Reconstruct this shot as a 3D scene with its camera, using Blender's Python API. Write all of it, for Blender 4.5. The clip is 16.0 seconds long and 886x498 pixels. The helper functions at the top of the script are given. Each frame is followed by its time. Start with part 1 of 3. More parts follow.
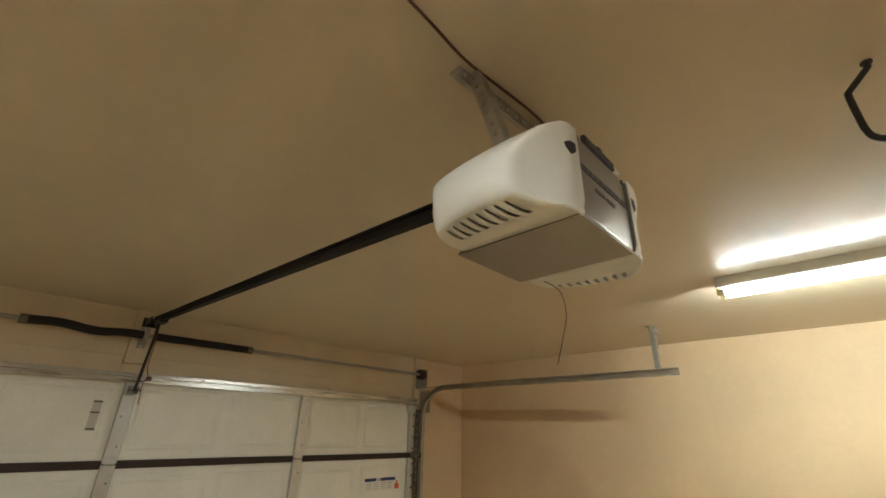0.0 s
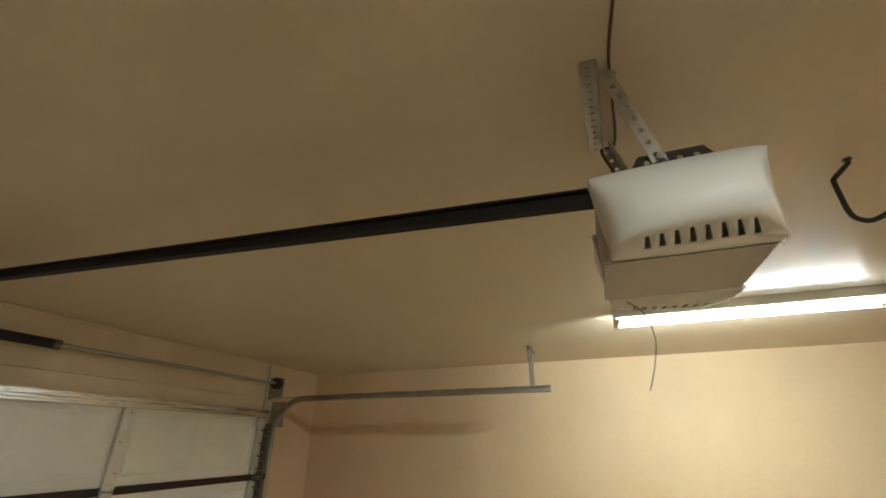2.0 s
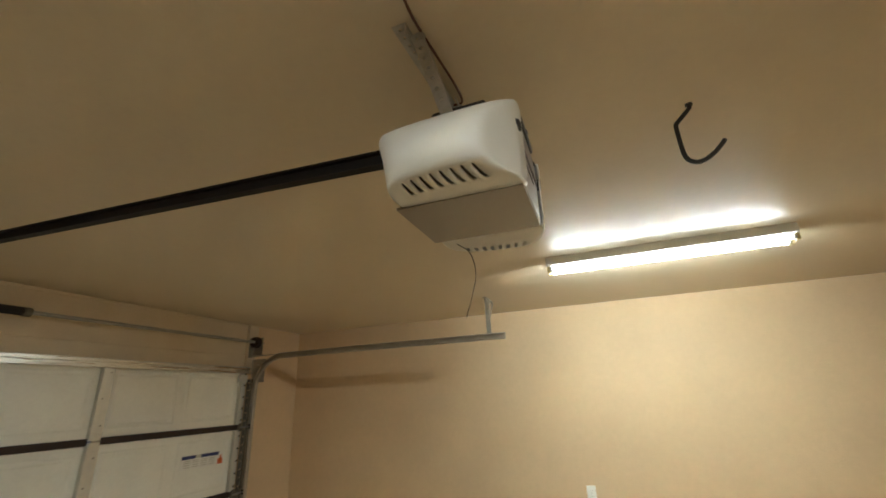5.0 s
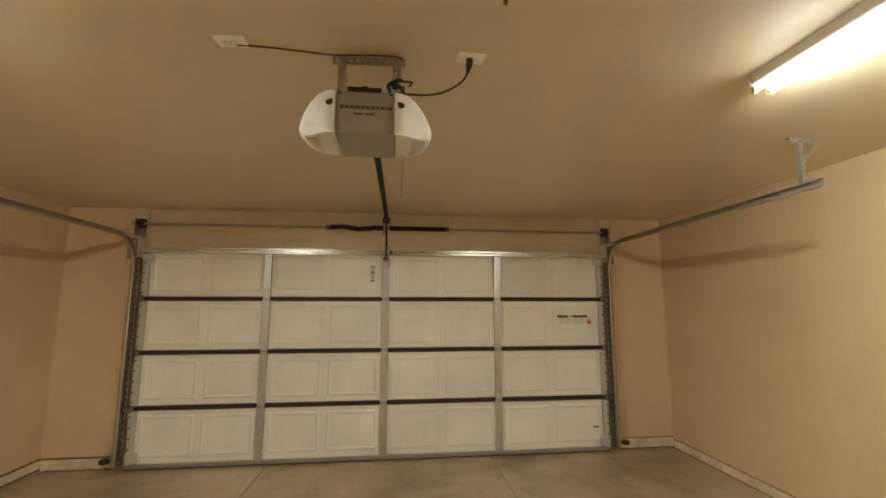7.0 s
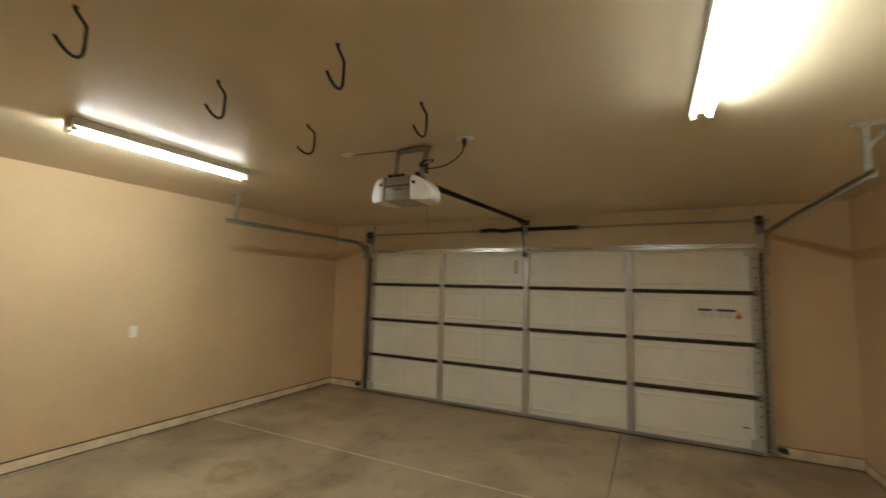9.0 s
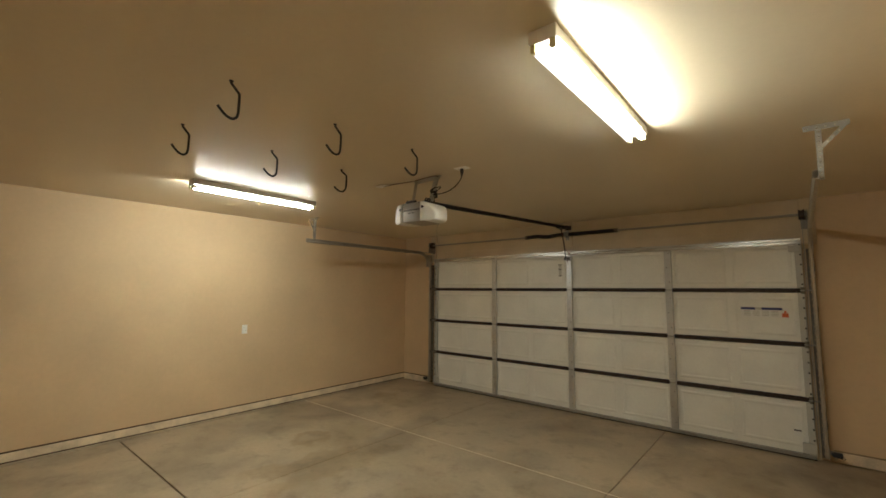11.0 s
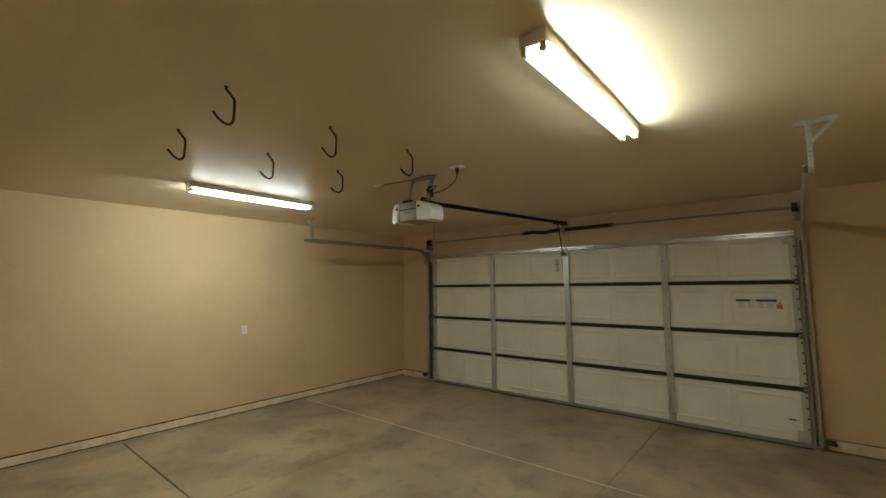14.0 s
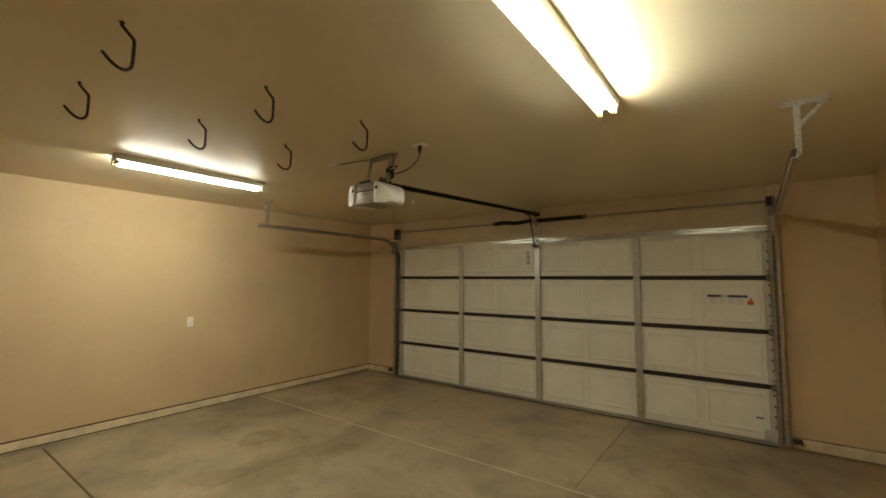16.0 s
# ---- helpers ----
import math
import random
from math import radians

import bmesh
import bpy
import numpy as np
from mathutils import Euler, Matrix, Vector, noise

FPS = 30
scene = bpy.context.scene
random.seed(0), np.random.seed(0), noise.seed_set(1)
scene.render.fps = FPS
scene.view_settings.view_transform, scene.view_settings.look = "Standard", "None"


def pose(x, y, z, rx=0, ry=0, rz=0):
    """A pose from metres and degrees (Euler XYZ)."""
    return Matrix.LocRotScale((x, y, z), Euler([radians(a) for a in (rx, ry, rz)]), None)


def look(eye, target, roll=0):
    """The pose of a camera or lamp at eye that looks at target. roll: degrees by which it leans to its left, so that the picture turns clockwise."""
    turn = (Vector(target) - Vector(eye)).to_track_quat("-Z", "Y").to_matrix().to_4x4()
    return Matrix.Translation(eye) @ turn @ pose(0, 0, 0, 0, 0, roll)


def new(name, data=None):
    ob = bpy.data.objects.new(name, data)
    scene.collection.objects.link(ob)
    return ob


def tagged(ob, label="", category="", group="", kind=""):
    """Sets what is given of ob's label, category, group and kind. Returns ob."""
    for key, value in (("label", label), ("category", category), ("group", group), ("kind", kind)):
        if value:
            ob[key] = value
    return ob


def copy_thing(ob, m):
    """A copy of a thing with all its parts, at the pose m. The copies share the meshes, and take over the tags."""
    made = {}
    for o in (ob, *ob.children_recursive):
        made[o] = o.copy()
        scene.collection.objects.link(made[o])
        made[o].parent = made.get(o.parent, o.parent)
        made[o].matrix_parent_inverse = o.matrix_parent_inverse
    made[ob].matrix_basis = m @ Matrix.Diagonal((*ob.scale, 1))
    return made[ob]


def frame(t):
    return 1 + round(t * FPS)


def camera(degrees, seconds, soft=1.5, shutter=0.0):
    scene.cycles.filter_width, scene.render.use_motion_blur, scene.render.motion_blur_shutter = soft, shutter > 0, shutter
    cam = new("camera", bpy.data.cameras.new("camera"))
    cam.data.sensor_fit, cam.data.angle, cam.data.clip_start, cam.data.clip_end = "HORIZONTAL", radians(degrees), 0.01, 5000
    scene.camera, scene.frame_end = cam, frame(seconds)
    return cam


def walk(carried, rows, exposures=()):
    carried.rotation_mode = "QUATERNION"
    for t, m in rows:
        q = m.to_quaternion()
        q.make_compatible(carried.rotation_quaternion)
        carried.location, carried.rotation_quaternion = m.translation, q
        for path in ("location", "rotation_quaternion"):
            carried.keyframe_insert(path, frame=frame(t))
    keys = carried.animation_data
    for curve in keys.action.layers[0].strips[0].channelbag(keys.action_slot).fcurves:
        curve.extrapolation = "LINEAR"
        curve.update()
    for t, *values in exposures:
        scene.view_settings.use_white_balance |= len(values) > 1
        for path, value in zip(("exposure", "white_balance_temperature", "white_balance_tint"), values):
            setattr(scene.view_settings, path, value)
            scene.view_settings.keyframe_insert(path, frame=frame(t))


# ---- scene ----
cam = camera(93.5, 16.0, 1.6, 0.3)
PATH = [
    (0, (-0.635, -3.347, 1.862), (0.678, -2.066, 2.659), 1.3),
    (0.3, (-0.619, -3.258, 1.857), (0.714, -2.02, 2.686), 1.6),
    (0.5, (-0.629, -3.174, 1.855), (0.741, -1.994, 2.709), 1.4),
    (0.7, (-0.633, -3.099, 1.861), (0.765, -1.96, 2.727), 1.7),
    (1, (-0.669, -2.98, 1.868), (0.825, -1.968, 2.731), 1.0),
    (1.2, (-0.705, -2.919, 1.87), (0.845, -1.999, 2.736), 0.6),
    (1.5, (-0.756, -2.844, 1.894), (0.87, -2.047, 2.743), 0.3),
    (1.7, (-0.772, -2.831, 1.881), (0.882, -2.104, 2.738), 0.3),
    (2, (-0.79, -2.829, 1.896), (0.92, -2.221, 2.737), -0.1),
    (2.5, (-0.794, -2.844, 1.894), (0.976, -2.42, 2.724), -1.4),
    (3, (-0.785, -2.861, 1.886), (1.013, -2.548, 2.705), -2.0),
    (3.2, (-0.778, -2.866, 1.886), (1.025, -2.582, 2.704), -2.4),
    (5.3, (-0.744, -3.348, 1.784), (0.97, -2.496, 2.361), -2.8),
    (5.5, (-0.678, -3.471, 1.724), (0.945, -2.419, 2.233), -2.4),
    (5.8, (-0.527, -3.686, 1.636), (1.023, -2.491, 2.048), -3.7),
    (6, (-0.424, -3.829, 1.58), (0.985, -2.458, 1.948), -4.3),
    (6.2, (-0.344, -3.971, 1.583), (0.65, -2.269, 1.924), -2.7),
    (6.5, (-0.215, -4.174, 1.581), (0.306, -2.276, 1.932), -2.4),
    (6.8, (-0.01, -4.37, 1.574), (0.241, -2.414, 1.905), -0.9),
    (7, (0.119, -4.521, 1.566), (0.337, -2.551, 1.833), -0.0),
    (7.2, (0.241, -4.702, 1.56), (0.373, -2.722, 1.806), 0.6),
    (7.5, (0.44, -4.959, 1.562), (0.494, -2.966, 1.726), 0.4),
    (7.8, (0.669, -5.114, 1.553), (0.622, -3.122, 1.726), 0.7),
    (8, (0.836, -5.204, 1.551), (0.682, -3.214, 1.674), 0.9),
    (8.3, (1.07, -5.306, 1.581), (0.693, -3.348, 1.728), 1.6),
    (8.5, (1.219, -5.365, 1.612), (0.644, -3.458, 1.792), 2.0),
    (8.7, (1.32, -5.359, 1.604), (0.642, -3.488, 1.807), 2.2),
    (9, (1.455, -5.337, 1.609), (0.564, -3.556, 1.792), 1.5),
    (9.2, (1.56, -5.345, 1.625), (0.459, -3.691, 1.849), 1.4),
    (11.3, (2.368, -5.521, 1.598), (1.092, -3.994, 1.798), 0.4),
    (11.5, (2.358, -5.511, 1.602), (1.137, -3.939, 1.79), 0.3),
    (12, (2.357, -5.518, 1.602), (1.158, -3.93, 1.807), 0.1),
    (12.5, (2.367, -5.528, 1.612), (1.143, -3.959, 1.809), -0.2),
    (13, (2.372, -5.529, 1.62), (1.134, -3.97, 1.809), -0.5),
    (13.5, (2.369, -5.528, 1.62), (1.109, -3.986, 1.805), -0.7),
    (14, (2.37, -5.53, 1.621), (1.1, -3.995, 1.801), -0.6),
    (14.5, (2.371, -5.513, 1.618), (1.083, -3.992, 1.784), -0.2),
    (15, (2.386, -5.438, 1.611), (1.12, -3.898, 1.763), 0.1),
    (15.5, (2.368, -5.346, 1.601), (1.124, -3.788, 1.753), 0.4),
    (16, (2.265, -5.228, 1.603), (1.088, -3.617, 1.749), 0.2),
]
EXPOSURES = [(0.0, 2.16, 5400, 1), (1.0, 2.26, 5300, 1), (2.0, 2.06, 5250, 0), (3.0, 2.11, 5200, 0), (5.5, 1.92, 5350, 0), (6.0, 1.82, 5700, 1), (6.5, 2.07, 5900, 2), (7.0, 2.37, 5850, 2), (7.5, 2.12, 5750, 2), (8.0, 1.93, 5800, 2), (9.0, 1.63, 5800, 2), (11.5, 1.62, 5800, 3), (12.0, 1.67, 5400, 3), (12.5, 1.67, 5100, 2), (13.0, 1.59, 5150, 0), (13.5, 1.52, 5350, -2), (14.5, 1.32, 5950, -5), (15.0, 1.35, 6500, -5), (15.5, 1.45, 6950, -5), (16.0, 1.52, 6300, -2)]
walk(cam, [(t, look(eye, target, roll)) for t, eye, target, roll in PATH], EXPOSURES)

# ---- light and exposure ----
world = bpy.data.worlds.new("world")
scene.world = world
world.use_nodes = True
world.node_tree.nodes["Background"].inputs[0].default_value = (0.6, 0.7, 0.9, 1)
world.node_tree.nodes["Background"].inputs[1].default_value = 0.05
TUBE_POWER = 60.0
TUBE_COLOUR = (1.0, 0.93, 0.80, 1)

# ---- plan, in metres ----
WX = 3.215          # side walls
FRONT = 0.055       # inner face of the wall that holds the garage door
BACK = -6.35
CEIL = 2.565
CURB = 0.107       # ledge by the left and front walls
CURB_R = 0.078     # the floor lies a little higher against the right one


# ---- materials ----
def material(name, colour, rough=0.6, metal=0.0, var=0.15, scale=4.0, fine=60.0, bump=0.15, bump_scale=150.0,
             distance=0.002, island=0.0, spread=0.1, stretch=(1, 1, 1)):
    m = bpy.data.materials.new(name)
    m.use_nodes = True
    nt = m.node_tree
    n, l = nt.nodes, nt.links
    b = n["Principled BSDF"]
    b.inputs["Metallic"].default_value = metal
    tc = n.new("ShaderNodeTexCoord")
    mp = n.new("ShaderNodeMapping")
    mp.inputs["Scale"].default_value = stretch
    l.new(tc.outputs["Object"], mp.inputs["Vector"])
    big = n.new("ShaderNodeTexNoise")
    big.inputs["Scale"].default_value, big.inputs["Detail"].default_value = scale, 6
    small = n.new("ShaderNodeTexNoise")
    small.inputs["Scale"].default_value, small.inputs["Detail"].default_value = fine, 3
    l.new(mp.outputs[0], big.inputs["Vector"])
    l.new(mp.outputs[0], small.inputs["Vector"])
    add = n.new("ShaderNodeMath")
    add.operation = "MULTIPLY_ADD"
    l.new(small.outputs["Fac"], add.inputs[0])
    add.inputs[1].default_value = 0.35
    l.new(big.outputs["Fac"], add.inputs[2])
    ramp = n.new("ShaderNodeMapRange")
    ramp.inputs["From Min"].default_value, ramp.inputs["From Max"].default_value = 0.4, 0.95
    ramp.inputs["To Min"].default_value, ramp.inputs["To Max"].default_value = 1 - var, 1 + var
    l.new(add.outputs[0], ramp.inputs["Value"])
    last = ramp.outputs[0]
    if island:
        info = n.new("ShaderNodeObjectInfo")
        each = n.new("ShaderNodeMapRange")
        each.inputs["To Min"].default_value, each.inputs["To Max"].default_value = 1 - island, 1 + island
        l.new(info.outputs["Random"], each.inputs["Value"])
        mul = n.new("ShaderNodeMath")
        mul.operation = "MULTIPLY"
        l.new(last, mul.inputs[0])
        l.new(each.outputs[0], mul.inputs[1])
        last = mul.outputs[0]
    mix = n.new("ShaderNodeVectorMath")
    mix.operation = "SCALE"
    mix.inputs[0].default_value = colour
    l.new(last, mix.inputs["Scale"])
    l.new(mix.outputs[0], b.inputs["Base Color"])
    rr = n.new("ShaderNodeMapRange")
    rr.inputs["To Min"].default_value, rr.inputs["To Max"].default_value = max(0.02, rough - spread), min(1, rough + spread)
    l.new(big.outputs["Fac"], rr.inputs["Value"])
    l.new(rr.outputs[0], b.inputs["Roughness"])
    if bump:
        bn = n.new("ShaderNodeTexNoise")
        bn.inputs["Scale"].default_value, bn.inputs["Detail"].default_value = bump_scale, 4
        l.new(mp.outputs[0], bn.inputs["Vector"])
        bp = n.new("ShaderNodeBump")
        bp.inputs["Strength"].default_value, bp.inputs["Distance"].default_value = bump, distance
        l.new(bn.outputs["Fac"], bp.inputs["Height"])
        l.new(bp.outputs[0], b.inputs["Normal"])
    return m


def glow(name, colour, strength):
    m = bpy.data.materials.new(name)
    m.use_nodes = True
    b = m.node_tree.nodes["Principled BSDF"]
    b.inputs["Base Color"].default_value = (0.9, 0.9, 0.88, 1)
    b.inputs["Emission Color"].default_value = colour
    b.inputs["Emission Strength"].default_value = strength
    return m


def concrete():
    """Broom-finished slab with soft grey-brown stains and a few darker tyre and oil marks."""
    m = material("concrete", (0.385, 0.312, 0.207), 0.5, var=0.16, scale=1.7, fine=28, bump=0.25, bump_scale=220, distance=0.0015, island=0.09)
    nt = m.node_tree
    n, l = nt.nodes, nt.links
    b = n["Principled BSDF"]
    old = b.inputs["Base Color"].links[0].from_socket
    tc = n.new("ShaderNodeTexCoord")
    st = n.new("ShaderNodeTexNoise")
    st.inputs["Scale"].default_value, st.inputs["Detail"].default_value, st.inputs["Distortion"].default_value = 1.1, 5, 0.5
    l.new(tc.outputs["Object"], st.inputs["Vector"])
    r = n.new("ShaderNodeMapRange")
    r.inputs["From Min"].default_value, r.inputs["From Max"].default_value = 0.46, 0.74
    r.inputs["To Min"].default_value, r.inputs["To Max"].default_value = 1.08, 0.62
    l.new(st.outputs["Fac"], r.inputs["Value"])
    mul = n.new("ShaderNodeVectorMath")
    mul.operation = "SCALE"
    l.new(old, mul.inputs[0])
    # fine dirt gathers in crisp patches
    sp = n.new("ShaderNodeTexNoise")
    sp.inputs["Scale"].default_value, sp.inputs["Detail"].default_value, sp.inputs["Roughness"].default_value = 4.5, 8, 0.68
    l.new(tc.outputs["Object"], sp.inputs["Vector"])
    sr = n.new("ShaderNodeMapRange")
    sr.inputs["From Min"].default_value, sr.inputs["From Max"].default_value = 0.52, 0.68
    sr.inputs["To Min"].default_value, sr.inputs["To Max"].default_value = 1.03, 0.80
    l.new(sp.outputs["Fac"], sr.inputs["Value"])
    dirt = n.new("ShaderNodeMath")
    dirt.operation = "MULTIPLY"
    l.new(r.outputs[0], dirt.inputs[0])
    l.new(sr.outputs[0], dirt.inputs[1])
    l.new(dirt.outputs[0], mul.inputs["Scale"])
    # old drips and tyre marks: centre, reach in metres, ring or blot, depth
    wob = n.new("ShaderNodeTexNoise")
    wob.inputs["Scale"].default_value, wob.inputs["Detail"].default_value = 4.0, 8
    l.new(tc.outputs["Object"], wob.inputs["Vector"])
    off = n.new("ShaderNodeVectorMath")
    off.operation = "MULTIPLY_ADD"
    l.new(wob.outputs["Color"], off.inputs[0])
    off.inputs[1].default_value = (0.5, 0.5, 0)
    l.new(tc.outputs["Object"], off.inputs[2])
    last = mul.outputs[0]
    for cx, cy, sx, sy, reach, ring, deep in ((-1.76, -2.80, 1, 1, 0.26, 0.16, 0.82), (-1.62, -2.55, 1, 0.8, 0.44, 0, 0.88), (-1.22, -3.05, 1, 0.36, 0.20, 0, 0.82), (-1.30, -3.55, 1, 0.5, 0.16, 0, 0.88), (-2.58, -1.0, 1, 0.8, 0.20, 0, 0.78), (-2.2, -1.15, 0.5, 1, 0.25, 0, 0.86),
                                               (-0.95, -3.1, 2.2, 0.5, 0.45, 0, 0.86), (-0.85, -2.42, 1, 1, 0.07, 0, 0.84), (0.35, -2.16, 1, 1, 0.07, 0, 0.84), (1.9, -0.9, 1, 0.5, 0.4, 0, 0.88)):
        mp = n.new("ShaderNodeMapping")
        mp.inputs["Location"].default_value = (-(cx + 0.25) * sx, -(cy + 0.25) * sy, 0)
        mp.inputs["Scale"].default_value = (sx, sy, 0)
        l.new(off.outputs[0], mp.inputs["Vector"])
        ln = n.new("ShaderNodeVectorMath")
        ln.operation = "LENGTH"
        l.new(mp.outputs[0], ln.inputs[0])
        mr = n.new("ShaderNodeMapRange")
        mr.interpolation_type = "SMOOTHSTEP"
        mr.inputs["To Min"].default_value, mr.inputs["To Max"].default_value = deep, 1.0
        if ring:
            ab = n.new("ShaderNodeMath")
            ab.operation = "SUBTRACT"
            l.new(ln.outputs["Value"], ab.inputs[0])
            ab.inputs[1].default_value = ring
            a2 = n.new("ShaderNodeMath")
            a2.operation = "ABSOLUTE"
            l.new(ab.outputs[0], a2.inputs[0])
            l.new(a2.outputs[0], mr.inputs["Value"])
            mr.inputs["From Min"].default_value, mr.inputs["From Max"].default_value = 0.01, reach - ring
        else:
            l.new(ln.outputs["Value"], mr.inputs["Value"])
            mr.inputs["From Min"].default_value, mr.inputs["From Max"].default_value = reach * 0.5, reach
        sc = n.new("ShaderNodeVectorMath")
        sc.operation = "MULTIPLY"
        brown = n.new("ShaderNodeCombineXYZ")
        for power, socket in zip((0.8, 1.0, 1.5), ("X", "Y", "Z")):
            pw = n.new("ShaderNodeMath")
            pw.operation = "POWER"
            l.new(mr.outputs[0], pw.inputs[0])
            pw.inputs[1].default_value = power
            l.new(pw.outputs[0], brown.inputs[socket])
        l.new(last, sc.inputs[0])
        l.new(brown.outputs[0], sc.inputs[1])
        last = sc.outputs[0]
    l.new(last, b.inputs["Base Color"])
    return m


M_WALL = material("wall_paint", (0.65, 0.478, 0.280), 0.72, var=0.075, scale=1.6, fine=26, bump=0.5, bump_scale=95, distance=0.003)
M_CEIL = material("ceiling_paint", (0.655, 0.554, 0.387), 0.34, var=0.05, scale=0.9, fine=30, bump=0.12, bump_scale=80, distance=0.003, spread=0.04)
M_CEIL.node_tree.nodes["Principled BSDF"].inputs["Specular IOR Level"].default_value = 0.32
M_TRIM = material("trim_paint", (0.64, 0.535, 0.365), 0.55, var=0.10, scale=3, bump=0.15)
M_CURB = material("curb_paint", (0.72, 0.60, 0.42), 0.7, var=0.26, scale=7, fine=60, bump=0.5, bump_scale=60, distance=0.004)
M_JOINT = material("pale_joint", (0.68, 0.59, 0.43), 0.85, var=0.3, scale=6, fine=40, bump=0.4)
M_GAP = material("dark_gap", (0.070, 0.041, 0.020), 0.9, var=0.4, scale=5, fine=25, bump=0)
M_CRACK = material("dirty_caulk", (0.32, 0.235, 0.145), 0.9, var=0.5, scale=5, fine=25, bump=0.3)
M_FLOOR = concrete()
M_DOOR = material("door_skin", (0.84, 0.825, 0.735), 0.42, var=0.08, scale=2.2, fine=45, bump=0.45, bump_scale=210, distance=0.0015, island=0.02)
M_GALV = material("galvanised_steel", (0.56, 0.56, 0.53), 0.36, 0.8, var=0.08, scale=14, fine=90, bump=0.1, bump_scale=200, spread=0.12)
M_GALVD = material("dull_galvanised_steel", (0.34, 0.325, 0.285), 0.42, 0.4, var=0.09, scale=12, fine=80, bump=0.12, bump_scale=180)
M_TRACK = material("track_steel", (0.41, 0.36, 0.28), 0.40, 0.55, var=0.14, scale=9, fine=70, bump=0.08, bump_scale=160)
M_ANGLE = material("grimy_galvanised_steel", (0.16, 0.142, 0.11), 0.55, 0.3, var=0.25, scale=12, fine=80, bump=0.12)
M_ENDST = material("painted_end_stile", (0.50, 0.49, 0.43), 0.45, var=0.08, scale=5, bump=0.08)
M_STRUT = material("bright_steel", (0.52, 0.50, 0.44), 0.29, 1.0, var=0.08, scale=10, bump=0.06, stretch=(0.3, 4, 4))
M_BLACK = material("black_steel", (0.022, 0.019, 0.018), 0.42, 0.2, var=0.3, scale=20, bump=0.1)
M_DRUM = material("brown_cast_drum", (0.055, 0.036, 0.026), 0.5, 0.3, var=0.3, scale=20, bump=0.1)
M_RAIL = material("worn_black_paint", (0.010, 0.008, 0.007), 0.68, var=0.5, scale=9, fine=50, bump=0.2, stretch=(1, 0.25, 1))
M_RAIL.node_tree.nodes["Principled BSDF"].inputs["Specular IOR Level"].default_value = 0.3
M_STRIP = material("black_foam", (0.034, 0.021, 0.014), 0.75, var=0.25, scale=20, bump=0.3)
M_RUBBER = material("black_rubber", (0.02, 0.019, 0.018), 0.6, var=0.2, scale=20, bump=0.2)
M_SPRING = material("oiled_spring_steel", (0.016, 0.014, 0.013), 0.6, 0.2, var=0.3, scale=30, bump=0.1)
M_CASE = material("grey_case", (0.37, 0.342, 0.295), 0.43, 0.65, var=0.07, scale=8, fine=200, bump=0.12, bump_scale=400, distance=0.0008)
M_COVER = material("translucent_cover", (0.90, 0.865, 0.78), 0.35, var=0.03, scale=6, bump=0.05, bump_scale=300)
cover = M_COVER.node_tree
thin, both = cover.nodes.new("ShaderNodeBsdfTranslucent"), cover.nodes.new("ShaderNodeMixShader")
thin.inputs["Color"].default_value = (0.74, 0.70, 0.60, 1)
both.inputs["Fac"].default_value = 0.18
cover.links.new(cover.nodes["Principled BSDF"].outputs[0], both.inputs[1])
cover.links.new(thin.outputs[0], both.inputs[2])
cover.links.new(both.outputs[0], cover.nodes["Material Output"].inputs["Surface"])
M_SLOT = material("slot_shadow", (0.03, 0.027, 0.024), 0.8, bump=0)
M_HANG = material("pale_galvanised_steel", (0.285, 0.265, 0.215), 0.42, 0.4, var=0.12, scale=14, bump=0.05)
M_STRAP = material("dark_galvanised_steel", (0.50, 0.48, 0.43), 0.36, 0.85, var=0.2, scale=14, bump=0.05)
M_WHITE = material("white_plastic", (0.88, 0.86, 0.80), 0.4, var=0.03, bump=0)
M_ENAMEL = material("white_enamel", (0.80, 0.78, 0.73), 0.35, var=0.05, bump=0.05)
M_AGED = material("yellowed_plastic", (0.72, 0.63, 0.30), 0.4, var=0.1, bump=0)
M_BROWN = material("brown_wire", (0.09, 0.03, 0.016), 0.5, var=0.2, bump=0)
M_RED = material("red_cord", (0.13, 0.025, 0.018), 0.7, bump=0.2)
M_BLUE = material("blue_print", (0.03, 0.045, 0.14), 0.5, bump=0)
M_ORANGE = material("orange_print", (0.62, 0.13, 0.03), 0.5, bump=0)
M_LABEL = material("label_paper", (0.80, 0.78, 0.72), 0.5, var=0.04, bump=0)
M_PRINT = material("faded_print", (0.085, 0.075, 0.065), 0.6, bump=0)
M_PALE = material("pale_print", (0.52, 0.50, 0.42), 0.5, bump=0)
# weak emission added to the second tube, tuned for a thin ceiling glow
M_DIM = glow("dim_fluorescent_tube", TUBE_COLOUR, TUBE_POWER * 0.022)
M_TUBE = glow("fluorescent_tube", TUBE_COLOUR, TUBE_POWER)


# ---- mesh helpers ----
ROOTS = {}


def thing(name, at, label, category, group="", kind=""):
    ob = new(name)
    ob.empty_display_size = 0.05
    ob.location = at
    ROOTS[ob.name] = Vector(at)
    return tagged(ob, label, category, group, kind)


def mesh_from(name, bm, mat, shift, smooth=False):
    me = bpy.data.meshes.new(name)
    bmesh.ops.translate(bm, verts=bm.verts, vec=-Vector(shift))
    bmesh.ops.recalc_face_normals(bm, faces=bm.faces)
    bm.to_mesh(me)
    bm.free()
    me.materials.append(mat)
    if smooth:
        me.polygons.foreach_set("use_smooth", [True] * len(me.polygons))
        me.set_sharp_from_angle(angle=radians(40))
    return me


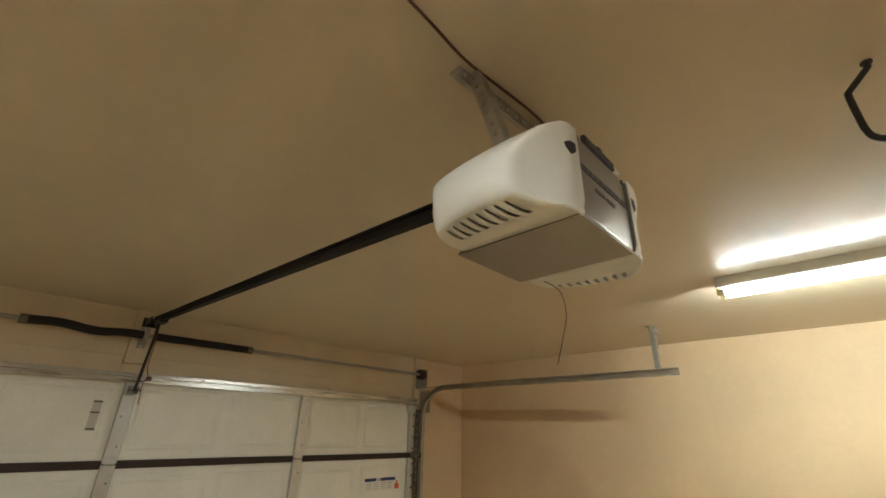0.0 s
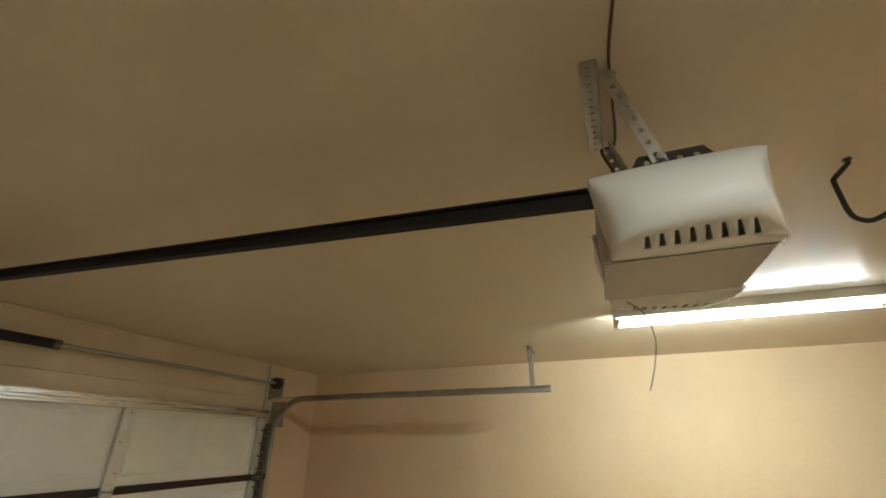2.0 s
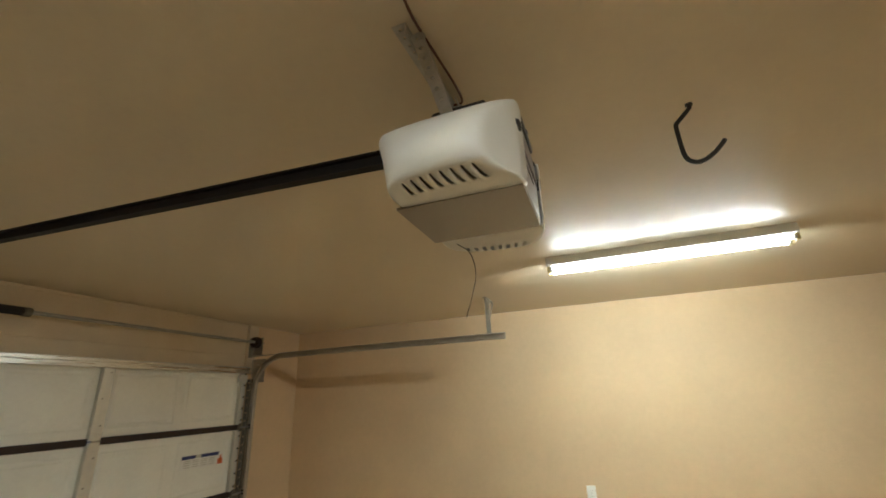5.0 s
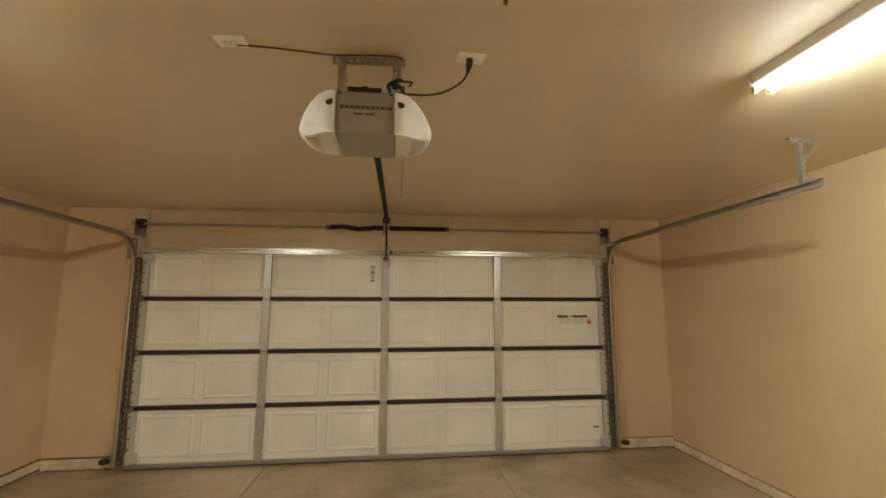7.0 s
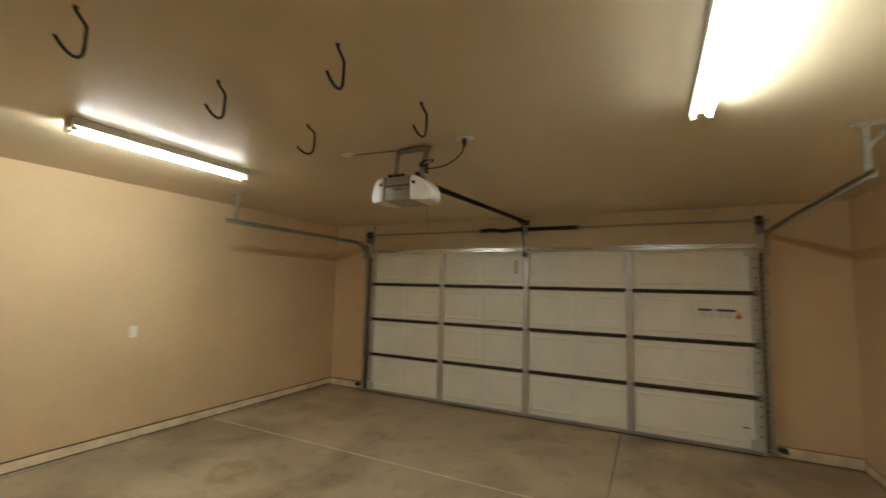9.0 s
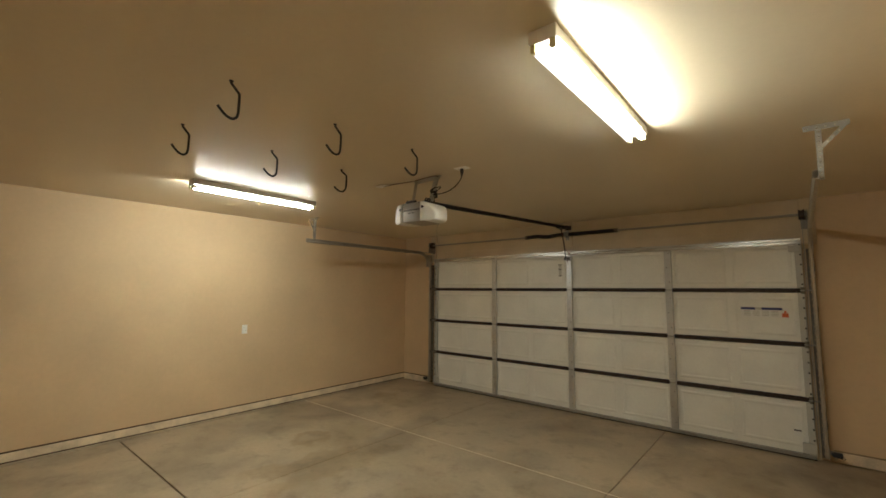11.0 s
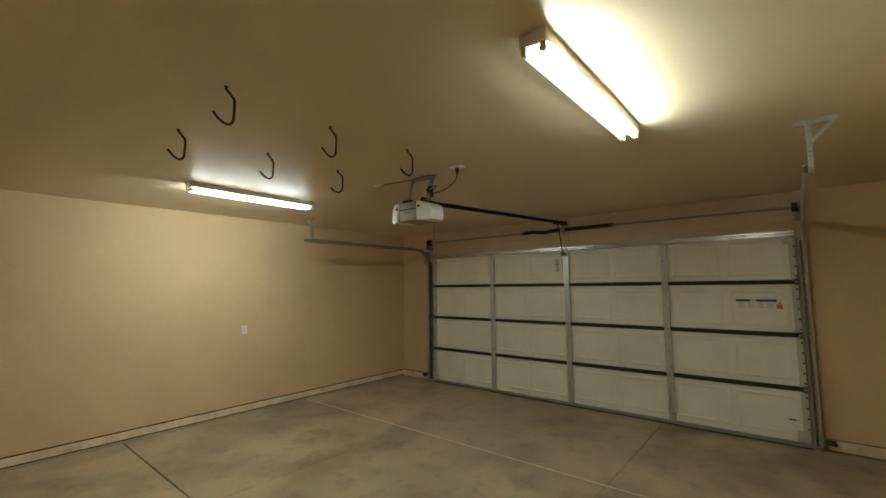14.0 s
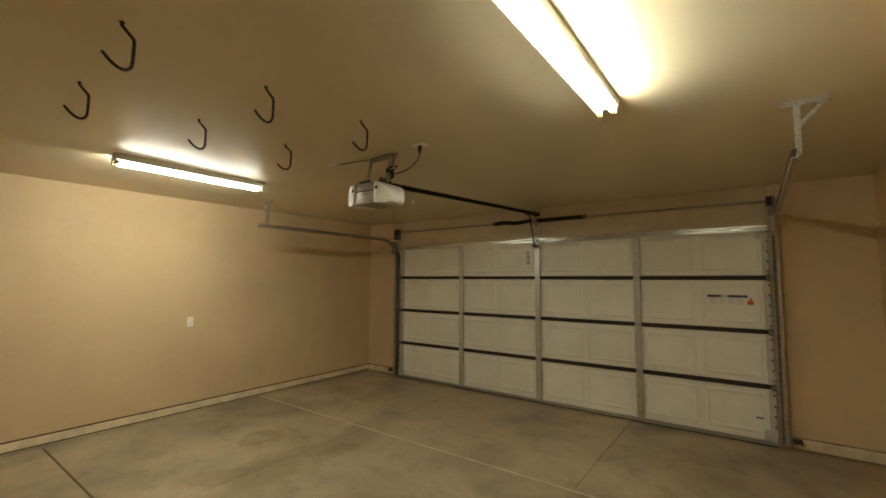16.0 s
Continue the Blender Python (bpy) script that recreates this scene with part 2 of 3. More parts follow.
def part(name, bm, mat, parent, label="", smooth=False):
    """One mesh, modelled in world metres, linked under a thing or a part."""
    root = parent
    while root.parent:
        root = root.parent
    ob = new(name, mesh_from(name, bm, mat, ROOTS[root.name], smooth))
    ob.parent = parent
    return tagged(ob, label)


def solid(name, bm, mat, label="", category="", kind="structure", smooth=False):
    ob = new(name, mesh_from(name, bm, mat, (0, 0, 0), smooth))
    ROOTS[ob.name] = Vector((0, 0, 0))
    return tagged(ob, label, category, "", kind)


def box(bm, lo, hi, bevel=0.0, seg=1, m=None):
    lo, hi = Vector(lo), Vector(hi)
    r = bmesh.ops.create_cube(bm, size=1.0, matrix=Matrix.Translation((lo + hi) / 2) @ Matrix.Diagonal((*(hi - lo), 1)))
    vs = r["verts"]
    if bevel:
        es = list({e for v in vs for e in v.link_edges})
        out = bmesh.ops.bevel(bm, geom=es, offset=bevel, segments=seg, affect="EDGES", profile=0.5)
        vs = out["verts"]
    if m is not None:
        bmesh.ops.transform(bm, matrix=m, verts=list(set(vs)))
    return bm


def boxes(*items):
    bm = bmesh.new()
    for it in items:
        box(bm, *it)
    return bm


def axes(t):
    t = Vector(t).normalized()
    side = t.cross(Vector((0, 0, 1)))
    if side.length < 0.05:
        side = t.cross(Vector((0, 1, 0)))
    side.normalize()
    return side, side.cross(t)


def tube(bm, pts, radius, n=10, caps=True):
    """A round bar along pts; radius may be a list."""
    pts = [Vector(p) for p in pts]
    rad = radius if isinstance(radius, (list, tuple)) else [radius] * len(pts)
    rings = []
    side = None
    for i, p in enumerate(pts):
        t = (pts[min(i + 1, len(pts) - 1)] - pts[max(i - 1, 0)]).normalized()
        if side is None:
            side, up = axes(t)
        else:
            side = (side - t * side.dot(t)).normalized()
            up = side.cross(t)
        rings.append([bm.verts.new(p + rad[i] * (math.cos(a) * side + math.sin(a) * up)) for a in (2 * math.pi * k / n for k in range(n))])
    for a, b in zip(rings, rings[1:]):
        for k in range(n):
            bm.faces.new((a[k], a[(k + 1) % n], b[(k + 1) % n], b[k]))
    if caps:
        bm.faces.new(rings[0][::-1])
        bm.faces.new(rings[-1])
    return bm


def rod(a, b, r, n=12):
    return tube(bmesh.new(), [a, b], r, n)


def smooth_path(pts, steps=6):
    """Catmull-Rom through pts."""
    pts = [Vector(p) for p in pts]
    out = []
    for i in range(len(pts) - 1):
        p0, p1, p2, p3 = pts[max(i - 1, 0)], pts[i], pts[i + 1], pts[min(i + 2, len(pts) - 1)]
        for k in range(steps):
            t = k / steps
            out.append(0.5 * ((2 * p1) + (p2 - p0) * t + (2 * p0 - 5 * p1 + 4 * p2 - p3) * t * t + (3 * p1 - p0 - 3 * p2 + p3) * t ** 3))
    return out + [pts[-1]]


def perforated(bm, a, b, across, width, thick, pitch, hole):
    """A flat bar from a to b with a row of round holes; across is the direction of its width."""
    a, b = Vector(a), Vector(b)
    u = (b - a).normalized()
    v = (Vector(across) - u * Vector(across).dot(u)).normalized()
    w = u.cross(v)
    count = max(1, round((b - a).length / pitch))
    step = (b - a).length / count
    h = width / 2
    for i in range(count):
        c = a + u * step * (i + 0.5)
        ring = []
        for z in (-thick / 2, thick / 2):
            outer = [c + u * p * step / 2 + v * q * h + w * z for p, q in ((1, 0), (1, 1), (0, 1), (-1, 1), (-1, 0), (-1, -1), (0, -1), (1, -1))]
            inner = [c + u * hole * math.cos(k * math.pi / 4) + v * hole * math.sin(k * math.pi / 4) + w * z for k in range(8)]
            ring.append(([bm.verts.new(p) for p in outer], [bm.verts.new(p) for p in inner]))
        (o0, i0), (o1, i1) = ring
        for k in range(8):
            j = (k + 1) % 8
            bm.faces.new((o0[k], o0[j], i0[j], i0[k]))
            bm.faces.new((o1[j], o1[k], i1[k], i1[j]))
            bm.faces.new((i0[k], i0[j], i1[j], i1[k]))
            if k in (1, 2, 5, 6) or (k in (3, 4) and i == 0) or (k in (0, 7) and i == count - 1):
                bm.faces.new((o0[j], o0[k], o1[k], o1[j]))
    bmesh.ops.remove_doubles(bm, verts=bm.verts, dist=0.00005)
    return bm


def sweep(bm, path, profile, x_axis):
    """A closed profile of (x, n) pairs swept along a path; n is the path's normal, x_axis its sideways axis."""
    path = [Vector(p) for p in path]
    x = Vector(x_axis)
    rings = []
    for i, p in enumerate(path):
        t = (path[min(i + 1, len(path) - 1)] - path[max(i - 1, 0)]).normalized()
        nn = x.cross(t)
        rings.append([bm.verts.new(p + x * a + nn * c) for a, c in profile])
    k = len(profile)
    for a, b in zip(rings, rings[1:]):
        for i in range(k):
            bm.faces.new((a[i], a[(i + 1) % k], b[(i + 1) % k], b[i]))
    bm.faces.new(rings[0][::-1])
    bm.faces.new(rings[-1])
    return bm


def bolt(at, axis, r=0.007, h=0.006):
    a = Vector(at)
    return tube(bmesh.new(), [a - Vector(axis) * 0.002, a + Vector(axis) * h], r, 6)


# ---- structure ----
T = 0.16
solid("wall_left", boxes(((-WX - T, BACK - T, CURB + 0.016), (-WX, FRONT + T, CEIL)), ((-WX - T, BACK - T, -0.1), (-WX - 0.03, FRONT + T, CURB + 0.006))), M_WALL, "tan painted drywall side wall with a fine texture", "wall")
solid("wall_right", boxes(((WX, BACK - T, CURB_R + 0.016), (WX + T, FRONT + T, CEIL)), ((WX + 0.03, BACK - T, -0.1), (WX + T, FRONT + T, CURB_R + 0.006))), M_WALL, "tan painted drywall side wall with a fine texture", "wall")
solid("wall_back", boxes(((-WX, BACK - T, CURB + 0.008), (WX, BACK, CEIL)), ((-WX - 0.03, BACK - T, -0.1), (WX + 0.03, BACK - 0.03, CURB + 0.006))), M_WALL, "plain tan painted drywall back wall", "wall")
OX, OZ = 2.40, 2.13
solid("wall_front", boxes(((-WX, FRONT, CURB + 0.016), (-OX, FRONT + T, CEIL)), ((OX, FRONT, CURB + 0.016), (WX, FRONT + T, CEIL)),
                          ((-OX, FRONT, OZ), (OX, FRONT + T, CEIL)),
                          ((-WX - 0.03, FRONT + 0.03, -0.1), (-OX, FRONT + T, CURB + 0.006)), ((OX, FRONT + 0.03, -0.1), (WX + 0.03, FRONT + T, CURB + 0.006))),
      M_WALL, "tan painted front wall around the wide garage door opening", "wall")
solid("ceiling", boxes(((-WX - T, BACK - T, CEIL), (WX + T, FRONT + T, CEIL + 0.12))), M_CEIL, "tan painted textured drywall ceiling", "ceiling")
# concrete stem-wall ledge at the foot of the walls
solid("baseboard_left", boxes(((-WX - 0.03, BACK, 0.030), (-WX + 0.002, FRONT, CURB), 0.004, 2)), M_CURB, "beige painted concrete ledge along the wall's foot", "baseboard")
solid("baseboard_right", boxes(((WX - 0.002, BACK, 0.004), (WX + 0.03, FRONT, CURB_R), 0.004, 2)), M_CURB, "beige painted concrete ledge along the wall's foot", "baseboard")
solid("baseboard_back", boxes(((-WX + 0.008, BACK - 0.03, -0.05), (WX - 0.008, BACK + 0.008, CURB), 0.006, 2)), M_CURB, "beige painted concrete ledge along the wall's foot", "baseboard")
solid("baseboard_front_left", boxes(((-WX + 0.008, FRONT - 0.008, 0.012), (-OX - 0.16, FRONT + 0.03, CURB), 0.006, 2)), M_CURB, "beige painted concrete ledge beside the garage door", "baseboard")
solid("baseboard_front_right", boxes(((OX + 0.16, FRONT - 0.008, 0.012), (WX - 0.008, FRONT + 0.03, CURB), 0.006, 2)), M_CURB, "beige painted concrete ledge beside the garage door", "baseboard")
# open dirt-filled joint between the drywall and the ledge
for nm, lo, hi in (("foot_left", (-WX - 0.03, BACK, 0.012), (-WX + 0.001, FRONT, 0.030)), ("foot_right", (WX - 0.002, BACK, -0.05), (WX + 0.03, FRONT, 0.004)),
                   ("left", (-WX - 0.03, BACK, CURB), (-WX - 0.003, FRONT, CURB + 0.018)), ("right", (WX + 0.003, BACK, CURB_R), (WX + 0.03, FRONT, CURB_R + 0.018)),
                   ("front_left", (-WX - 0.003, FRONT + 0.003, CURB), (-OX - 0.16, FRONT + 0.03, CURB + 0.018)), ("front_right", (OX + 0.16, FRONT + 0.003, CURB), (WX + 0.003, FRONT + 0.03, CURB + 0.018))):
    solid("trim_joint_" + nm, boxes((lo, hi)), M_GAP if nm.endswith("left") else M_CRACK, "dirty brown joint along the concrete ledge", "trim")
# mortar fillet where the slab was trowelled up against the left ledge
solid("trim_floor_fillet", boxes(((-WX - 0.03, BACK, -0.05), (-WX + 0.011, FRONT, 0.019), 0.008, 2)), M_FLOOR, "grey-brown mortar fillet at the ledge's foot", "trim")
# header: paler panel, boards and wood pads over the door
solid("trim_header_panel", boxes(((-2.441, FRONT - 0.005, 2.1315), (2.441, FRONT + 0.01, CEIL - 0.001), 0.001)), M_TRIM, "cream painted panel between the door and the ceiling", "trim")
solid("trim_header_board", boxes(((-2.395, FRONT - 0.020, 2.135), (-0.085, FRONT, 2.262), 0.003), ((0.045, FRONT - 0.020, 2.135), (2.395, FRONT, 2.262), 0.003)), M_TRIM, "tan painted board across the top of the door", "trim")
solid("trim_ceiling_strip", boxes(((-2.44, FRONT - 0.012, CEIL - 0.022), (-0.085, FRONT, CEIL), 0.003), ((0.045, FRONT - 0.012, CEIL - 0.022), (2.44, FRONT, CEIL), 0.003)), M_TRIM, "narrow tan painted strip under the ceiling", "trim")
solid("trim_centre_pad", boxes(((-0.083, FRONT - 0.034, 2.215), (0.043, FRONT, CEIL - 0.002), 0.004)), M_TRIM, "tan painted wood pad behind the spring bracket", "trim")
for s, nm in ((-1, "left"), (1, "right")):
    a, b = sorted((s * 2.442, s * 2.56))
    solid("trim_pad_" + nm, boxes(((a, FRONT - 0.034, 2.10), (b, FRONT, CEIL - 0.002), 0.004)), M_TRIM, "tan painted wood pad behind the bearing plate", "trim")
    a, b = sorted((s * 2.40, s * 2.47))
    solid("trim_jamb_" + nm, boxes(((a, FRONT - 0.003, 0.0), (b, FRONT + 0.05, 2.10), 0.002)), M_TRIM, "tan painted wood jamb beside the garage door", "trim")


# ---- garage door ----
SEAMS = (0.030, 0.567, 1.098, 1.632, 2.152)
STILES = (-1.222, 0.0, 1.222)
DX = 2.435
door = thing("garage_door", (0, 0.02, 0), "closed white steel double garage door with galvanised stiles", "garage door")


def emboss(bm, x0, x1, z0, z1, y, rim=0.036, rise=0.0055):
    """A pressed frame: a ridge with sloped sides around a flat field."""
    loops = []
    for d, h in ((0, 0), (rim * 0.35, rise), (rim * 0.65, rise), (rim, 0.001)):
        loops.append([bm.verts.new((x, y - h, z)) for x, z in ((x0 + d, z0 + d), (x1 - d, z0 + d), (x1 - d, z1 - d), (x0 + d, z1 - d))])
    for a, b in zip(loops, loops[1:]):
        for k in range(4):
            bm.faces.new((a[k], a[(k + 1) % 4], b[(k + 1) % 4], b[k]))
    bm.faces.new(loops[-1])
    return bm


edges = [-DX, *STILES, DX]
for i in range(4):
    z0, z1 = SEAMS[i], SEAMS[i + 1]
    sec = part("section", boxes(((-DX, 0.036, z0 + 0.004), (DX, 0.050, z1 - 0.004), 0.003)), M_DOOR, door, "white steel door section with pressed frames")
    for j in range(4):
        lo = edges[j] + (0.075 if j == 0 else 0.062)
        hi = edges[j + 1] - (0.075 if j == 3 else 0.062)
        w = (hi - lo - 0.065) / 2
        for k in range(2):
            x0 = lo + k * (w + 0.065)
            part("pressed_frame", emboss(bmesh.new(), x0, x0 + w, z0 + 0.072, z1 - 0.072, 0.0355), M_DOOR, sec)
for z in SEAMS[1:4]:
    for j in range(4):
        lo = edges[j] + (0.010 if j == 0 else 0.036)
        hi = edges[j + 1] - (0.010 if j == 3 else 0.036)
        part("seam_strip", boxes(((lo, 0.012, z - 0.023), (hi, 0.038, z + 0.021), 0.003)), M_STRIP, door, "black strip along a section joint")
for i in range(4):
    z0, z1 = SEAMS[i] + 0.006, SEAMS[i + 1] - 0.003
    for x in STILES:
        bm = boxes(((x - 0.037, 0.0, z0), (x + 0.037, 0.037, z1), 0.003))
        st = part("stile", bm, M_GALV, door, "galvanised steel stile")
        for k in range(3):
            part("screw", bolt((x + 0.012 * (-1) ** k, 0.0, z0 + 0.09 + k * 0.17), (0, -1, 0), 0.005, 0.003), M_BLACK, st)
    for s in (-1, 1):
        a, b = sorted((s * (DX - 0.052), s * (DX + 0.004)))
        lower, upper = z0 + (0.016 if i else 0), z1 - (0.021 if i < 3 else 0)
        st = part("end_stile", boxes(((a, 0.0, lower), (b, 0.037, upper), 0.003)), M_ENDST, door, "wide off-white end stile")
        for k in range(5):
            part("lug", boxes(((min(s * (DX - 0.016), s * (DX - 0.001)), -0.005, z0 + 0.045 + k * 0.10), (max(s * (DX - 0.016), s * (DX - 0.001)), 0.001, z0 + 0.062 + k * 0.10), 0.002)), M_BLACK, st)
for z in SEAMS[1:4]:
    for x in STILES:
        h = part("hinge", boxes(((x - 0.026, -0.006, z - 0.045), (x + 0.026, 0.001, z + 0.045), 0.002)), M_GALV, door, "small galvanised hinge")
        part("hinge_pin", rod((x - 0.028, -0.008, z), (x + 0.028, -0.008, z), 0.006, 8), M_GALVD, h)
    for s in (-1, 1):
        a, b = sorted((s * (DX - 0.026), s * (DX + 0.008)))
        h = part("roller_hinge", boxes(((a, -0.008, z - 0.034), (b, 0.012, z + 0.034), 0.002)), M_ANGLE, door)
        part("roller_stem", rod((s * (DX - 0.03), -0.030, z), (s * (DX + 0.085), -0.030, z), 0.0055, 8), M_GALVD, h)
        part("roller", rod((s * (DX + 0.072), -0.030, z), (s * (DX + 0.085), -0.030, z), 0.021, 14), M_BLACK, h, "small black roller", True)
# ribbed strut along the top edge
prof = [(0.035, 0.0), (-0.034, 0.0), (-0.034, 0.012), (-0.026, 0.016), (-0.026, 0.030), (-0.040, 0.034), (-0.040, 0.046), (-0.030, 0.050), (-0.030, 0.058), (0.035, 0.058)]
bm = bmesh.new()
rings = [[bm.verts.new((x, y, 2.098 + z)) for y, z in prof] for x in (-DX, DX)]
for k in range(len(prof)):
    bm.faces.new((rings[0][k], rings[0][(k + 1) % len(prof)], rings[1][(k + 1) % len(prof)], rings[1][k]))
bm.faces.new(rings[0]), bm.faces.new(rings[1][::-1])
part("top_strut", bm, M_STRUT, door, "shiny ribbed steel strut")
part("bottom_rail", boxes(((-DX, -0.004, 0.013), (DX, 0.046, 0.046), 0.003)), M_GALVD, door, "dull aluminium bottom rail")
part("bottom_seal", boxes(((-DX, 0.004, 0.001), (DX, 0.044, 0.014), 0.004, 2)), M_RUBBER, door, "black rubber bottom seal")
for s in (-1, 1):
    a, b = sorted((s * (DX - 0.10), s * (DX + 0.006)))
    part("top_bracket", boxes(((a, -0.016, 2.02), (b, 0.001, 2.085), 0.003)), M_ENDST, door)
    part("bottom_bracket", boxes(((a, -0.018, 0.062), (b, 0.001, 0.16), 0.003)), M_ENDST, door)
    part("lift_cable", rod((s * 2.458, -0.022, 0.09), (s * 2.458, -0.040, 2.375), 0.0022, 6), M_GALVD, door, "thin steel lift cable")
# labels on the inside of the door
def label(name, x0, x1, z0, z1, mat, parent, y=0.0310, text=""):
    return part(name, boxes(((x0, y - 0.0008, z0), (x1, y + 0.0008, z1))), mat, parent, text)


YL = 0.0310
lab = label("notice_label", 1.905, 2.305, 1.352, 1.455, M_LABEL, door, YL, "white warning label with blue and orange print")
for x0, x1, z0, z1, mt in ((1.908, 2.030, 1.428, 1.453, M_BLUE), (2.085, 2.255, 1.428, 1.453, M_BLUE), (2.032, 2.083, 1.430, 1.452, M_PALE),
                           (2.250, 2.302, 1.357, 1.398, M_ORANGE), (2.268, 2.286, 1.399, 1.424, M_ORANGE)):
    label("print", x0, x1, z0, z1, mt, lab, YL - 0.0016)
for k in range(4):
    for z in (1.366, 1.382, 1.398, 1.412):
        label("print", 1.93 + k * 0.078, 1.93 + k * 0.078 + 0.058, z, z + 0.006, M_PALE, lab, YL - 0.0014)
lab = label("tag_label", -0.163, -0.120, 1.815, 1.985, M_PALE, door, YL, "small paper tag with dark bars")
for z in (1.974, 1.912, 1.820):
    label("print", -0.165, -0.118, z, z + 0.009, M_PRINT, lab, YL - 0.0016)
lab = label("date_label", 2.275, 2.335, 0.200, 0.262, M_LABEL, door, YL, "small white sticker with a dark bar")
label("print", 2.277, 2.333, 0.247, 0.260, M_BLACK, lab, YL - 0.0016)


# ---- tracks ----
def track(s):
    th = thing("door_track", (s * 2.52, -0.045, 0), "galvanised steel roller track, curved overhead and hung from the ceiling", "track", "garage door tracks")
    x, rear = s * 2.522, (2.495 if s > 0 else 2.515)
    path = [(x, -0.040, 0.06), (x, -0.040, 1.0), (x, -0.040, 1.94)]
    path += [(x, -0.34 + 0.30 * math.cos(a), 1.95 + 0.30 * math.sin(a)) for a in (math.pi / 2 * k / 14 for k in range(1, 15))]
    path += [(s * (2.522 + (rear - 2.522) * 0.4), -1.2, 2.252), (s * rear, -2.50, 2.250)]
    d = -s
    prof = [(0.0, -0.024), (0.0, 0.024), (d * 0.020, 0.026), (d * 0.030, 0.017), (d * 0.0285, 0.0155), (d * 0.0195, 0.0235), (d * 0.002, 0.022),
            (d * 0.002, -0.022), (d * 0.0195, -0.0235), (d * 0.0285, -0.0155), (d * 0.030, -0.017), (d * 0.020, -0.026)]
    part("track_rail", sweep(bmesh.new(), path, prof, (1, 0, 0)), M_TRACK, th, "", True)
    # slotted angle on the jamb
    bm = bmesh.new()
    perforated(bm, (s * 2.497, 0.020, 0.04), (s * 2.497, 0.020, 2.05), (1, 0, 0), 0.050, 0.003, 0.067, 0.009)
    box(bm, (min(s * 2.524, s * 2.527), -0.020, 0.04), (max(s * 2.524, s * 2.527), 0.020, 2.05))
    part("jamb_angle", bm, M_ANGLE, th, "slotted galvanised angle")
    for z in (0.35, 0.9, 1.45, 1.85):
        a, b = sorted((s * 2.526, s * 2.529))
        part("track_clip", boxes(((a, -0.06, z - 0.03), (b, 0.02, z + 0.03), 0.001)), M_ANGLE, th)
    # flag bracket at the bend
    a, b = sorted((s * 2.5245, s * 2.528))
    fl = part("flag_bracket", boxes(((a, -0.13, 2.02), (b, 0.020, 2.235), 0.001)), M_TRACK, th)
    part("track_bolt", bolt((s * 2.5245, -0.05, 2.10), (d, 0, 0)), M_GALV, fl)
    part("track_bolt", bolt((s * 2.5245, -0.05, 2.18), (d, 0, 0)), M_GALV, fl)
    a, b = sorted((s * 2.5, s * 2.526))
    part("stay", boxes(((a, -0.24, 2.262), (b, 0.020, 2.267), 0.001)), M_GALVD, th, "short flat stay")
    # ceiling hanger
    hy = -2.377
    bm = bmesh.new()
    perforated(bm, (s * 2.445, hy, CEIL - 0.018), (s * 2.642, hy, CEIL - 0.018), (0, 0, 1), 0.028, 0.003, 0.036, 0.0045)
    box(bm, (min(s * 2.445, s * 2.642), hy, CEIL - 0.004), (max(s * 2.445, s * 2.642), hy + 0.032, CEIL - 0.001))
    hg = part("hanger_angle", bm, M_HANG, th, "pale galvanised angle screwed to the ceiling")
    for q in (2.458, rear + 0.012, 2.630):
        part("hanger_bolt", bolt((s * q, hy - 0.002, CEIL - 0.020), (0, -1, 0), 0.008), M_STRUT, hg)
    bm = bmesh.new()
    perforated(bm, (s * (rear + 0.017), hy - 0.004, CEIL - 0.002), (s * (rear + 0.014), hy - 0.004, 2.240), (1, 0, 0), 0.024, 0.003, 0.030, 0.0045)
    a, b = sorted((s * (rear + 0.002), s * (rear + 0.005)))
    box(bm, (a, hy - 0.002, 2.240), (b, hy + 0.026, CEIL - 0.004))
    part("hanger_strap", bm, M_HANG, th, "perforated hanging angle")
    bm = bmesh.new()
    perforated(bm, (s * 2.634, hy - 0.008, CEIL - 0.018), (s * (rear + 0.016), hy - 0.008, 2.418), (1, 0, 0), 0.020, 0.003, 0.036, 0.004)
    part("hanger_brace", bm, M_HANG, th, "diagonal perforated brace")
    return th


track(-1)
track(1)

# ---- torsion spring shaft ----
SY, SZ = -0.052, 2.388
sp = thing("torsion_spring_shaft", (0, SY, SZ), "steel torsion shaft with two black springs over the door", "garage door spring")
part("shaft", rod((-2.55, SY, SZ), (2.55, SY, SZ), 0.0127, 14), M_GALVD, sp, "round steel shaft", True)


def spring(x0, x1, wave):
    n = int(abs(x1 - x0) / 0.0045)
    pts, rad = [], []
    for i in range(n + 1):
        u = i / n
        sag = wave * math.sin(u * 2 * math.pi * 1.15 + 0.5) * math.sin(u * math.pi)
        pts.append((x0 + (x1 - x0) * u, SY - 0.002, SZ + sag))
        rad.append(0.0265 if i % 2 else 0.0238)
    return tube(bmesh.new(), pts, rad, 14)


